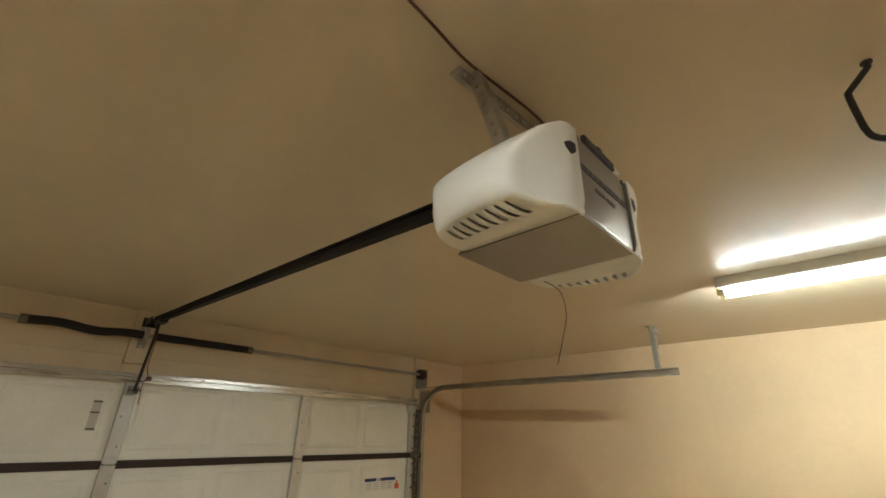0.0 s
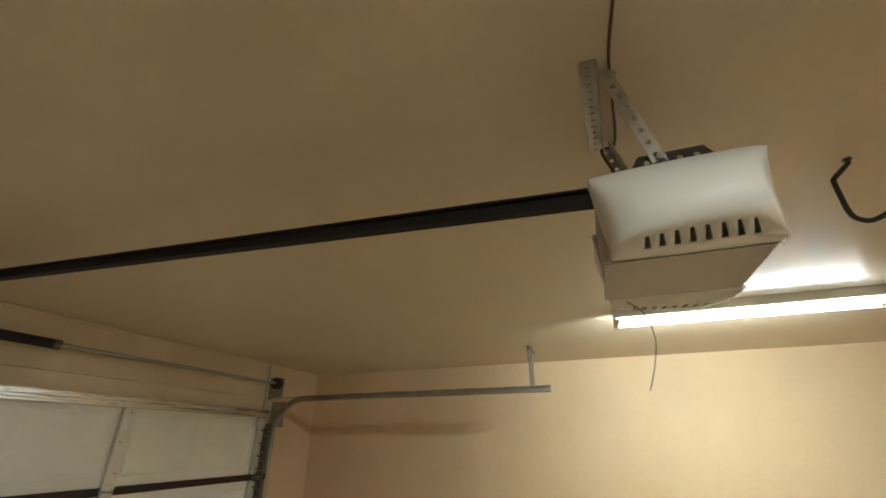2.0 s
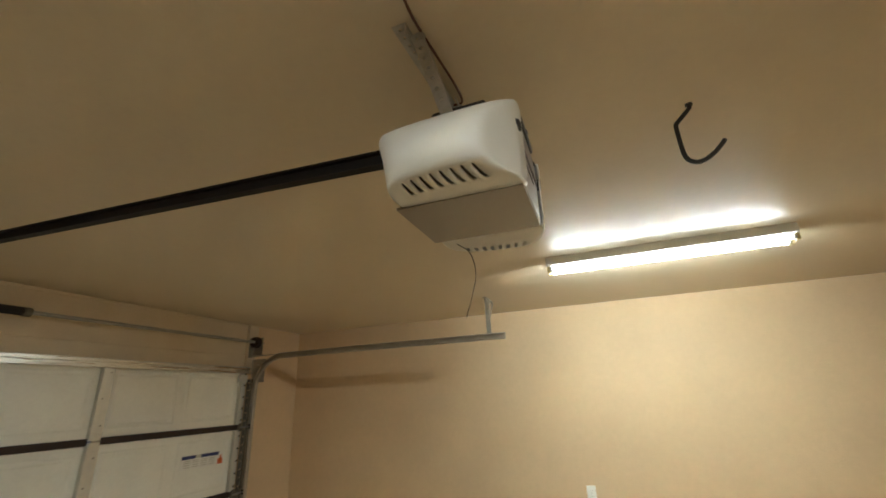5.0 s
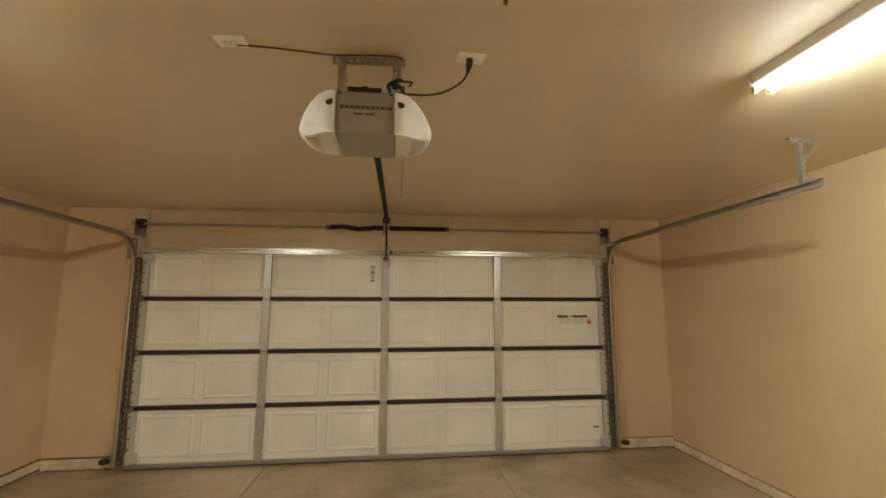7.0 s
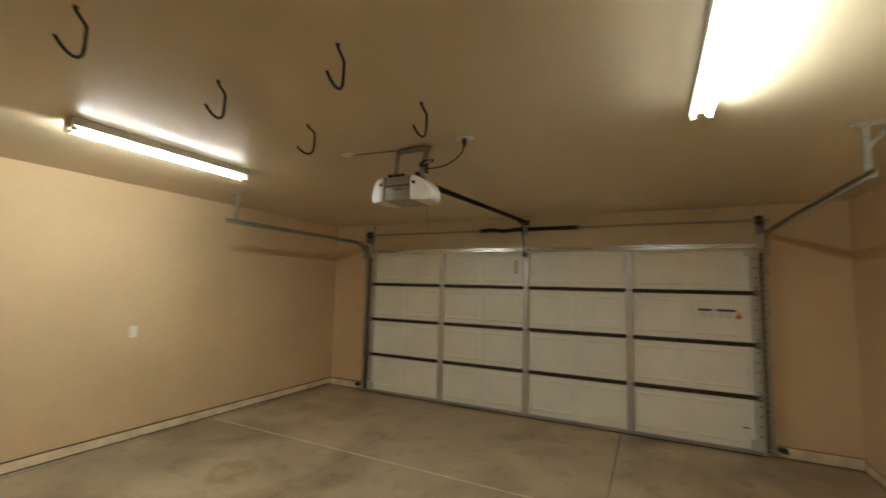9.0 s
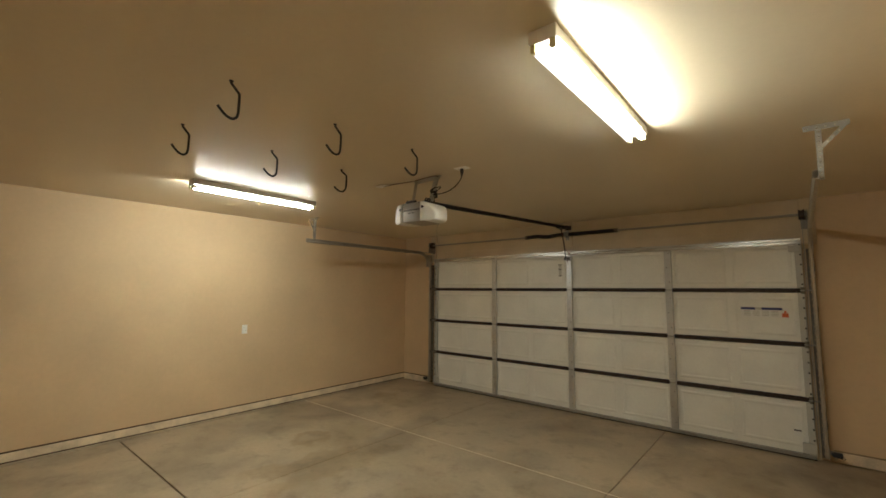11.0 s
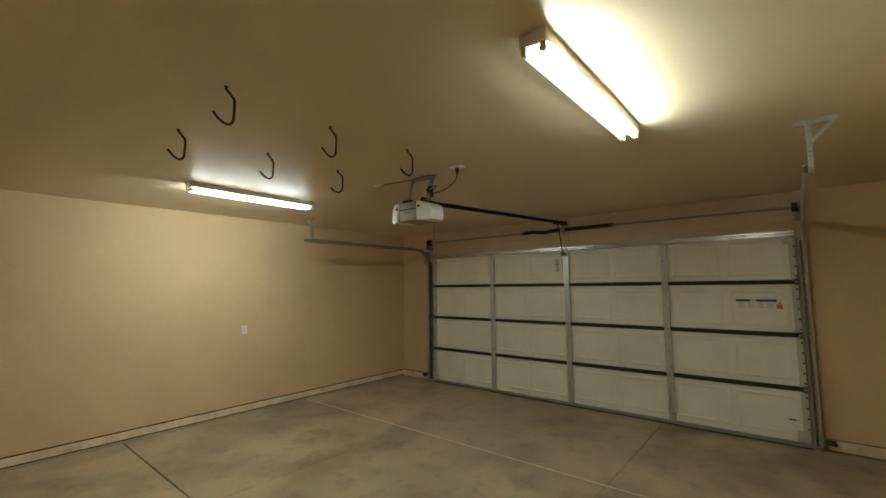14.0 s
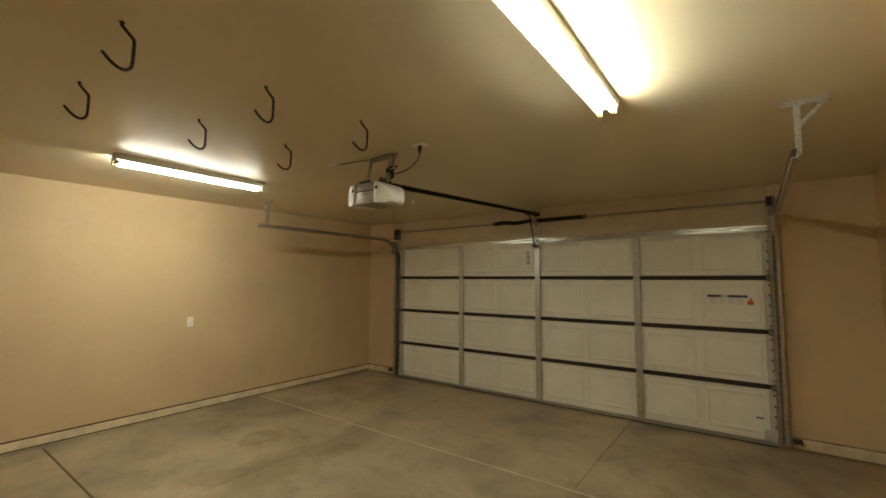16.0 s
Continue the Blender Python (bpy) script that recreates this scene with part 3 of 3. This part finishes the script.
for x0, x1, w in ((-0.595, -0.035, 0.012), (0.035, 0.645, 0.0)):
    q = part("spring", spring(x0, x1, w), M_SPRING, sp, "black coiled torsion spring", True)
    xe = x0 if abs(x0) > 0.3 else x1
    d = 1 if xe > 0 else -1
    part("winding_cone", rod((xe - d * 0.005, SY, SZ), (xe + d * 0.035, SY, SZ), 0.027, 14), M_ANGLE, q, "", True)
bm = boxes(((-0.042, FRONT - 0.040, 2.315), (0.008, FRONT - 0.034, 2.45), 0.002), ((-0.030, SY - 0.03, SZ - 0.035), (-0.006, FRONT - 0.036, SZ + 0.035), 0.003))
part("centre_bracket", bm, M_GALVD, sp, "dull galvanised centre bearing bracket")
for z in (2.325, 2.44):
    part("lag_bolt", bolt((-0.018, FRONT - 0.040, z), (0, -1, 0), 0.008), M_GALV, sp)
for s in (-1, 1):
    bm = bmesh.new()
    for a, b, r in ((2.435, 2.448, 0.050), (2.448, 2.470, 0.042), (2.470, 2.480, 0.052)):
        tube(bm, [(s * a, SY, SZ), (s * b, SY, SZ)], r, 20)
    part("cable_drum", bm, M_DRUM, sp, "dark grooved cable drum", True)
    a, b = sorted((s * 2.500, s * 2.504))
    bm = boxes(((a, SY - 0.045, 2.27), (b, FRONT - 0.035, 2.435), 0.001), ((min(s * 2.45, s * 2.50), FRONT - 0.038, 2.25), (max(s * 2.45, s * 2.50), FRONT - 0.0345, 2.435), 0.001))
    part("bearing_plate", bm, M_HANG, sp, "dull galvanised end bearing plate")

# ---- garage door opener ----
op = thing("garage_door_opener", (0, -3.0, 2.165), "grey and white electric garage door opener hung from the ceiling", "door opener")
case = part("case", boxes(((-0.1022, -3.114, 2.165), (0.1022, -2.872, 2.316), 0.006, 2)), M_CASE, op, "grey metal motor case", True)
bm = bmesh.new()
low, top = [[bm.verts.new((x, y, z)) for x, y in ((-0.1022, -3.111), (0.1022, -3.111), (0.1005, -2.867), (-0.1005, -2.867))] for z in (2.1615, 2.1665)]
bm.faces.new(low), bm.faces.new(top)
for k in range(4):
    bm.faces.new((low[k], low[(k + 1) % 4], top[(k + 1) % 4], top[k]))
part("bottom_plate", bm, M_CASE, case, "flat grey bottom plate")
# marks on the front: plain dark bars where the maker's name is printed
xx = -0.088
for w in (14, 15, 14, 17, 14, 14, 15, 12, 15, 5, 14):
    part("front_mark", boxes(((xx, -3.1156, 2.248), (xx + w * 0.001, -3.1135, 2.260))), M_PRINT, case)
    xx += w * 0.001 + 0.0032
for x0, x1 in ((-0.040, -0.006), (0.002, 0.034)):
    part("front_mark", boxes(((x0, -3.1154, 2.226), (x1, -3.1135, 2.233))), M_PRINT, case)
for s in (-1, 1):
    part("case_screw", bolt((s * 0.090, -3.113, 2.306), (0, -1, 0), 0.005, 0.003), M_BLACK, case)
PROFILE = ((0.1025, 2.313), (0.130, 2.311), (0.155, 2.303), (0.180, 2.288), (0.203, 2.268), (0.222, 2.246), (0.235, 2.222), (0.240, 2.198),
           (0.238, 2.181), (0.227, 2.166), (0.207, 2.157), (0.182, 2.153), (0.150, 2.155), (0.1025, 2.163))
PLAN = ((-1, 0.70), (-0.97, 0.80), (-0.90, 0.90), (-0.78, 0.965), (-0.6, 0.995), (-0.4, 1.0), (0, 0.975), (0.3, 0.925), (0.6, 0.835), (0.8, 0.73), (0.92, 0.61), (0.97, 0.51), (1, 0.40))


def cover_point(s, k, u):
    """A point of the cover's skin: k runs along the profile, u from front (-1) to rear (1)."""
    i = min(int(k), len(PROFILE) - 2)
    f = k - i
    px = PROFILE[i][0] * (1 - f) + PROFILE[i + 1][0] * f
    pz = PROFILE[i][1] * (1 - f) + PROFILE[i + 1][1] * f
    e = abs(u)
    bulge = float(np.interp(u, [a for a, b in PLAN], [b for a, b in PLAN]))
    # the upper part runs squarer to the ends than the belly
    bulge += (1 - bulge) * (0.7 if u < 0 else 0.62) * min(1, max(0, (pz - 2.225) / 0.07))
    end = 1 - 0.015 * max(0, (e - 0.9) / 0.1) ** 2
    if pz < 2.165:
        pz = 2.165 - (2.165 - pz) * bulge ** 1.5
    # the front lip sweeps back towards the outer edge
    out = max(0, (px - 0.1025) / 0.1375)
    front = -3.121 + 0.038 * max(0, (out - 0.25) / 0.75) ** 1.5 + 0.008 * min(1, max(0, (2.180 - pz) / 0.03))
    rear = -2.862 - 0.018 * min(1, max(0, (2.275 - pz) / 0.09))
    return Vector((s * (0.1025 + (px - 0.1025) * bulge), front + (rear - front) * (u + 1) / 2, 2.228 + (pz - 2.228) * end))


def light_cover(s):
    """A thin moulded shell, open towards the case, with a row of tapered vent slits cut through its lower edge."""
    bm = bmesh.new()
    ks = [i / 2 for i in range(19)] + [9.4, 9.8, 10.2, 10.6, 11.0, 11.5, 12.0, 12.5, 13.0]
    cut = [ks.index(9.8), ks.index(11.5)]
    lines = [(u, u) for u in (-1, -0.985, -0.95, -0.9, -0.82)]
    slits = []
    for i in range(8):
        u = -0.65 + i * 0.172
        slits.append(len(lines))
        lines += [(u + 0.006, u - 0.012), (u + 0.052, u + 0.072)]
    lines += [(u, u) for u in (0.66, 0.75, 0.84, 0.9, 0.95, 0.985, 1)]
    edge = [cover_point(s, k, -1) for k in ks]
    rows = []
    for f in (0, 0.35, 0.7):
        rows.append([])
        for p in edge:
            hx, hy = s * 0.1027, -3.121 + 0.008 * min(1, max(0, (2.180 - p.z) / 0.03))
            rows[-1].append(bm.verts.new((hx + (p.x - hx) * f, hy + (p.y - hy) * f ** 1.6, p.z)))
    for upper, lower in lines:
        row = []
        for k in ks:
            f = min(1, max(0, (k - 9.8) / 1.7))
            row.append(bm.verts.new(cover_point(s, k, upper + (lower - upper) * f)))
        rows.append(row)
    for i, (a, b) in enumerate(zip(rows, rows[1:])):
        for k in range(len(ks) - 1):
            if not (i - 3 in slits and cut[0] <= k < cut[1]):
                bm.faces.new((a[k], a[k + 1], b[k + 1], b[k]))
    bm.faces.new(rows[-1])
    c = part("light_cover", bm, M_COVER, op, "rounded translucent white light cover with vent slits", True)
    c.data.set_sharp_from_angle(angle=radians(80))
    shell = c.modifiers.new("shell", "SOLIDIFY")
    shell.thickness, shell.offset = 0.0025, -1
    bm = bmesh.new()
    vs = [(0.112, 2.278), (0.127, 2.277), (0.139, 2.270), (0.135, 2.261), (0.123, 2.254), (0.113, 2.262)]
    top = [cover_point(1, k / 8, -1) for k in range(65)]

    def skin(a, b):
        p = min(top, key=lambda q: abs(q.z - b))
        f = (a - 0.1027) / (p.x - 0.1027)
        return -3.121 + (p.y + 3.121) * f ** 1.6

    f0 = [bm.verts.new((s * a, skin(a, b) + 0.006, b)) for a, b in vs]
    f1 = [bm.verts.new((s * a, skin(a, b) - 0.0012, b)) for a, b in vs]
    bm.faces.new(f0), bm.faces.new(f1)
    for k in range(6):
        bm.faces.new((f0[k], f0[(k + 1) % 6], f1[(k + 1) % 6], f1[k]))
    part("latch_hole", bm, M_SLOT, c, "dark latch opening")


light_cover(-1)
light_cover(1)
# straps on top and hangers to the ceiling
for s in (-1, 1):
    bm = bmesh.new()
    perforated(bm, (s * 0.105, -2.952, 2.339), (s * 0.105, -3.056, 2.339), (0, 0, 1), 0.030, 0.003, 0.026, 0.0055)
    for y0, y1 in ((-2.952, -2.934), (-3.056, -3.074)):
        a, b = [[bm.verts.new((s * 0.105 + w, y, z)) for y, z in ((y0, 2.324), (y1, 2.324), (y0, 2.354))] for w in (-0.0015, 0.0015)]
        bm.faces.new(a), bm.faces.new(b)
        for k in range(3):
            bm.faces.new((a[k], a[(k + 1) % 3], b[(k + 1) % 3], b[k]))
    box(bm, (min(s * 0.085, s * 0.105), -3.074, 2.317), (max(s * 0.085, s * 0.105), -2.934, 2.325))
    part("top_bracket", bm, M_BLACK, op, "black slotted bracket on the case")
    bm = bmesh.new()
    perforated(bm, (s * 0.126, -2.926, 2.552), (s * 0.112, -2.984, 2.334), (0, 1, 0), 0.024, 0.003, 0.028, 0.005)
    perforated(bm, (s * 0.110, -2.938, 2.552), (s * 0.097, -2.996, 2.334), (1, 0, 0), 0.030, 0.003, 0.028, 0.005)
    h = part("hanger_strap", bm, M_STRAP, op, "perforated galvanised strap")
    part("hanger_bolt", bolt((s * 0.115, -2.986, 2.340), (s, 0, 0), 0.008), M_STRUT, h)
    part("hanger_bolt", bolt((s * 0.124, -2.940, 2.540), (s, 0, 0), 0.008), M_STRUT, h)
bm = bmesh.new()
perforated(bm, (-0.152, -2.913, CEIL - 0.018), (0.142, -2.925, CEIL - 0.018), (0, 0, 1), 0.033, 0.003, 0.030, 0.0055)
perforated(bm, (-0.152, -2.897, CEIL - 0.003), (0.142, -2.909, CEIL - 0.003), (0, 1, 0), 0.030, 0.003, 0.022, 0.0048)
part("ceiling_angle", bm, M_STRAP, op, "perforated galvanised angle on the ceiling")
part("front_bar", boxes(((-0.064, -3.118, 2.312), (0.056, -3.109, 2.329), 0.002), ((-0.012, -3.119, 2.327), (0.006, -3.108, 2.333), 0.002)), M_BLACK, op, "black bar on the case top")
part("sprocket_cover", boxes(((-0.040, -2.99, 2.314), (0.040, -2.88, 2.340), 0.006, 2)), M_BLACK, op)
# rail
A, B = Vector((0, -2.90, 2.345)), Vector((0, -0.115, 2.482))
t = (B - A).normalized()
nn = Vector((1, 0, 0)).cross(t)
tee = [(-0.019, 0.016), (0.019, 0.016), (0.019, 0.011), (0.006, 0.011), (0.006, -0.012), (0.013, -0.012), (0.013, -0.017), (-0.013, -0.017), (-0.013, -0.012), (-0.006, -0.012), (-0.006, 0.011), (-0.019, 0.011)]
part("rail", sweep(bmesh.new(), [A, B], tee, (1, 0, 0)), M_RAIL, op, "long black steel rail")
part("rail_bracket", boxes(((-0.030, -0.125, 2.462), (-0.024, FRONT - 0.036, 2.505), 0.001), ((0.024, -0.125, 2.462), (0.030, FRONT - 0.036, 2.505), 0.001), ((-0.045, FRONT - 0.040, 2.455), (0.038, FRONT - 0.0345, 2.515), 0.001)), M_BLACK, op)
part("rail_pulley", rod((-0.012, -0.125, 2.478), (0.012, -0.125, 2.478), 0.022, 16), M_BLACK, op, "", True)
tr = part("trolley", boxes(((-0.022, -0.33, 2.440), (0.022, -0.20, 2.462), 0.004, 2)), M_BLACK, op, "black trolley under the rail")
bm = tube(bmesh.new(), smooth_path([(0, -0.225, 2.448), (0.002, -0.195, 2.36), (0.003, -0.150, 2.24), (0.002, -0.108, 2.11), (0, -0.085, 2.045)]), 0.009, 8)
part("door_arm", bm, M_BLACK, op, "slim bent black door arm", True)
cl = part("clevis", boxes(((-0.022, -0.105, 2.030), (-0.017, 0.0, 2.072), 0.001), ((0.017, -0.105, 2.030), (0.022, 0.0, 2.072), 0.001), ((-0.022, -0.004, 2.020), (0.022, 0.0, 2.080), 0.001)), M_GALVD, op)
part("clevis_pin", rod((-0.030, -0.088, 2.05), (0.034, -0.088, 2.05), 0.008, 10), M_BLACK, cl, "", True)
bm = tube(bmesh.new(), smooth_path([(0.006, -0.215, 2.445), (0.012, -0.205, 2.33), (0.018, -0.16, 2.19), (0.048, -0.108, 2.125), (0.030, -0.115, 2.105), (0.030, -0.11, 2.04), (0.036, -0.105, 1.965)]), 0.003, 6)
part("release_cord", bm, M_RED, op, "dark red release cord", True)
part("release_knob", rod((0.044, -0.108, 2.120), (0.066, -0.098, 2.122), 0.012, 10), M_RED, op, "small red release knob", True)
bm = tube(bmesh.new(), smooth_path([(0.112, -2.893, 2.172), (0.126, -2.912, 2.160), (0.136, -2.940, 2.135), (0.136, -2.950, 2.085), (0.131, -2.940, 2.035), (0.133, -2.922, 1.985)]), 0.0009, 6)
part("antenna_wire", bm, M_RUBBER, op, "thin dangling antenna wire", True)

# ---- wiring ----
def plate(name, at, m, lab, category, group=""):
    """A duplex outlet; m turns the plate's face from -z (ceiling) to where it looks."""
    th = thing(name, at, lab, category, group)
    tm = Matrix.Translation(at) @ m
    bm = box(bmesh.new(), (-0.057, -0.035, -0.006), (0.057, 0.035, 0.0), 0.003, 2, tm)
    part("face_plate", bm, M_WHITE, th, "", True)
    for q in (-0.0195, 0.0195):
        sock = part("socket", box(bmesh.new(), (q - 0.014, -0.0165, -0.0078), (q + 0.014, 0.0165, -0.005), 0.004, 2, tm), M_WHITE, th)
        for a in (-0.0065, 0.0065):
            part("slot", box(bmesh.new(), (q - 0.004, a - 0.001, -0.0082), (q + 0.005, a + 0.001, -0.0074), 0, 1, tm), M_SLOT, sock)
    bm = bmesh.new()
    tube(bm, [tm @ Vector((0, 0, -0.008)), tm @ Vector((0, 0, -0.005))], 0.003, 8)
    part("plate_screw", bm, M_GALV, th)
    return th


plate("ceiling_outlet", (-0.522, -2.972, CEIL), Matrix.Rotation(radians(-4), 4, "Z"), "white outlet plate on the ceiling with a brown wire leaving it", "outlet", "ceiling outlets")
plate("ceiling_outlet", (0.403, -2.964, CEIL), Matrix.Rotation(radians(3), 4, "Z"), "white ceiling outlet with a black plug in it", "outlet", "ceiling outlets")
plate("wall_outlet", (-WX, -2.915, 1.083), Matrix.Rotation(radians(90), 4, "Y").inverted() @ Matrix.Rotation(0, 4, "Z"), "white duplex outlet on the tan wall", "outlet", "wall outlets")
plate("wall_outlet", (WX, -2.932, 1.043), Matrix.Rotation(radians(90), 4, "Y"), "white duplex outlet on the tan wall", "outlet", "wall outlets")
w = thing("brown_wire", (-0.2, -2.95, CEIL), "thin brown low-voltage wire stapled along the ceiling", "wire")
bm = tube(bmesh.new(), smooth_path([(-0.505, -2.962, 2.556), (-0.465, -2.955, 2.560), (-0.36, -2.948, 2.561), (-0.26, -2.942, 2.559), (-0.16, -2.936, 2.556), (-0.05, -2.943, 2.557), (0.06, -2.951, 2.557), (0.122, -2.948, 2.553), (0.116, -2.918, 2.54), (0.104, -2.936, 2.46), (0.098, -2.952, 2.40), (0.09, -2.95, 2.35), (0.07, -2.93, 2.315)]), 0.0032, 8)
part("wire", bm, M_BROWN, w, "", True)
c = thing("power_cord", (0.4, -2.96, CEIL), "black power cord plugged into the ceiling, bundled at the opener", "cord")
part("plug", tube(bmesh.new(), [(0.400, -2.965, 2.560), (0.400, -2.962, 2.545), (0.398, -2.958, 2.528), (0.395, -2.955, 2.512), (0.392, -2.954, 2.502)], [0.014, 0.0145, 0.0125, 0.008, 0.005], 12), M_RUBBER, c, "black moulded plug", True)
bm = tube(bmesh.new(), smooth_path([(0.392, -2.954, 2.504), (0.380, -2.952, 2.478), (0.345, -2.952, 2.445), (0.290, -2.955, 2.412), (0.225, -2.960, 2.395), (0.160, -2.962, 2.392), (0.125, -2.955, 2.398)]), 0.0042, 8)
part("cord", bm, M_RUBBER, c, "", True)
pts = []
for i in range(90):
    a = i / 90 * 2 * math.pi * 4
    pts.append((0.104 + 0.027 * math.cos(a) + 0.004 * math.sin(a * 0.7), -2.955 + 0.022 * math.sin(a), 2.368 + 0.078 * i / 90 + 0.008 * math.sin(a * 1.3)))
part("cord_bundle", tube(bmesh.new(), pts, 0.007, 7), M_RUBBER, c, "cord coiled round the strap", True)
bm = tube(bmesh.new(), smooth_path([(0.125, -2.94, 2.40), (0.09, -2.90, 2.392), (0.05, -2.885, 2.385), (0.02, -2.90, 2.375), (0.03, -2.93, 2.340)]), 0.0042, 7)
part("cord_tail", bm, M_RUBBER, c, "", True)
bm = tube(bmesh.new(), smooth_path([(0.155, -2.955, 2.43), (0.168, -2.945, 2.452), (0.140, -2.94, 2.458), (0.105, -2.955, 2.447), (0.112, -2.975, 2.425)]), 0.0042, 7)
part("cord_loop", bm, M_RUBBER, c, "", True)

# ---- fluorescent strip lights ----
def strip_light(x, side):
    y0, y1 = -4.18, -2.962
    th = thing("strip_light", (x, (y0 + y1) / 2, CEIL), "white fluorescent strip light, one tube bright, one dim", "ceiling light", "strip lights")
    bm = bmesh.new()
    pr = [(-0.052, 0.0), (0.052, 0.0), (0.052, -0.044), (0.046, -0.050), (-0.046, -0.050), (-0.052, -0.044)]
    ra = [bm.verts.new((x + a, y0, CEIL + b)) for a, b in pr]
    rb = [bm.verts.new((x + a, y1, CEIL + b)) for a, b in pr]
    for k in range(6):
        bm.faces.new((ra[k], ra[(k + 1) % 6], rb[(k + 1) % 6], rb[k]))
    bm.faces.new(ra[::-1]), bm.faces.new(rb)
    part("housing", bm, M_ENAMEL, th, "white enamelled steel channel")
    for y, d in ((y0, 1), (y1, -1)):
        a, b = sorted((y - d * 0.003, y + d * 0.010))
        cap = part("end_cap", boxes(((x - 0.055, a, CEIL - 0.054), (x + 0.055, b, CEIL - 0.001), 0.002)), M_ENAMEL, th)
        for q in (-0.038, 0.038):
            a, b = sorted((y - d * 0.002, y + d * 0.016))
            part("lamp_holder", boxes(((x + q - 0.011, a, CEIL - 0.088), (x + q + 0.011, b, CEIL - 0.050), 0.004, 2)), M_AGED, cap, "yellowed plastic lamp holder")
    # the tube on the wall's side burns brightly, the other's faint emission is added
    for q, mat, lab in ((-side * 0.039, M_DIM, "second fluorescent tube with a faint added glow"), (side * 0.031, M_TUBE, "bright fluorescent tube")):
        tb = part("tube", rod((x + q, y0 + 0.028, CEIL - 0.069), (x + q, y1 - 0.028, CEIL - 0.069), 0.0140, 16), mat, th, lab, True)
        for e0, e1 in ((y0 + 0.014, y0 + 0.030), (y1 - 0.030, y1 - 0.014)):
            part("tube_cap", rod((x + q, e0, CEIL - 0.069), (x + q, e1, CEIL - 0.069), 0.0138, 14), M_GALV, tb, "", True)
    return th


strip_light(-1.655, -1)
strip_light(1.695, 1)

# ---- ceiling hooks ----
HOOK = ((0, 0.006), (0, -0.012), (0.019, -0.029), (0.039, -0.047), (0.0425, -0.056), (0.0425, -0.100), (0.041, -0.142), (0.034, -0.165), (0.0155, -0.179), (-0.006, -0.177), (-0.028, -0.165), (-0.044, -0.151), (-0.056, -0.138))
first = None
for x, y, turn in ((0.352, -4.118, 1), (0.400, -3.524, -14), (-0.382, -4.115, 3), (-0.383, -3.528, -58), (0.401, -4.729, 6), (-0.351, -4.682, 15)):
    if first is None:
        first = thing("ceiling_hook", (0, 0, 0), "black vinyl-coated steel storage hook screwed into the ceiling", "hook", "ceiling hooks")
        bent = [Vector((0, a, b)) for a, b in HOOK]
        part("hook_rod", tube(bmesh.new(), bent[:2] + smooth_path(bent[2:], 4), 0.0062, 10), M_RUBBER, first, "", True)
        part("collar", rod((0, 0, -0.004), (0, 0, 0.0), 0.010, 12), M_RUBBER, first, "", True)
        first.matrix_basis = pose(x, y, CEIL, 0, 0, turn)
    else:
        copy_thing(first, pose(x, y, CEIL, 0, 0, turn))

# ---- safety sensors at the foot of the tracks ----
for s in (-1, 1):
    th = thing("safety_sensor", (s * 2.57, -0.05, 0.10), "small black photo-eye sensor on a bracket by the track", "sensor", "safety sensors")
    part("sensor_bracket", boxes(((min(s * 2.523, s * 2.60), -0.050, 0.096), (max(s * 2.523, s * 2.60), -0.046, 0.136), 0.001), ((min(s * 2.523, s * 2.526), -0.06, 0.06), (max(s * 2.523, s * 2.526), -0.02, 0.17), 0.001)), M_GALVD, th)
    part("sensor_body", boxes(((min(s * 2.545, s * 2.615), -0.092, 0.092), (max(s * 2.545, s * 2.615), -0.051, 0.134), 0.006, 2)), M_RUBBER, th, "", True)
    part("sensor_lens", rod((s * 2.538, -0.072, 0.113), (s * 2.546, -0.072, 0.113), 0.012, 12), M_SLOT, th, "", True)
    part("sensor_wire", tube(bmesh.new(), smooth_path([(s * 2.612, -0.072, 0.11), (s * 2.63, -0.06, 0.09), (s * 2.62, 0.0, 0.06), (s * 2.585, 0.030, 0.07), (s * 2.580, 0.044, 0.045)]), 0.0022, 6), M_SLOT, th, "", True)

# ---- floor slabs ----
floor = solid("floor", boxes(((-WX - T, BACK - T, -0.15), (WX + T, FRONT + T + 0.3, -0.012))), M_GAP, "grey-brown concrete garage floor cut into large slabs", "floor")
gx = [-WX + 0.012, -1.135, 1.120, WX - 0.012]
gy = [BACK + 0.006, -4.172, -1.972, FRONT + T + 0.3]
for i in range(3):
    for j in range(3):
        part("slab", boxes(((gx[i] + 0.0025, gy[j] + 0.0058, -0.10), (gx[i + 1] - 0.0025, gy[j + 1] - 0.0058, 0.0), 0.006, 3)), M_FLOOR, floor)
# a pale strip marks the cross joint nearest the door
part("joint_strip", boxes(((gx[0], gy[2] - 0.0065, -0.05), (gx[3], gy[2] + 0.0065, 0.001))), M_JOINT, floor, "pale strip along a floor joint")
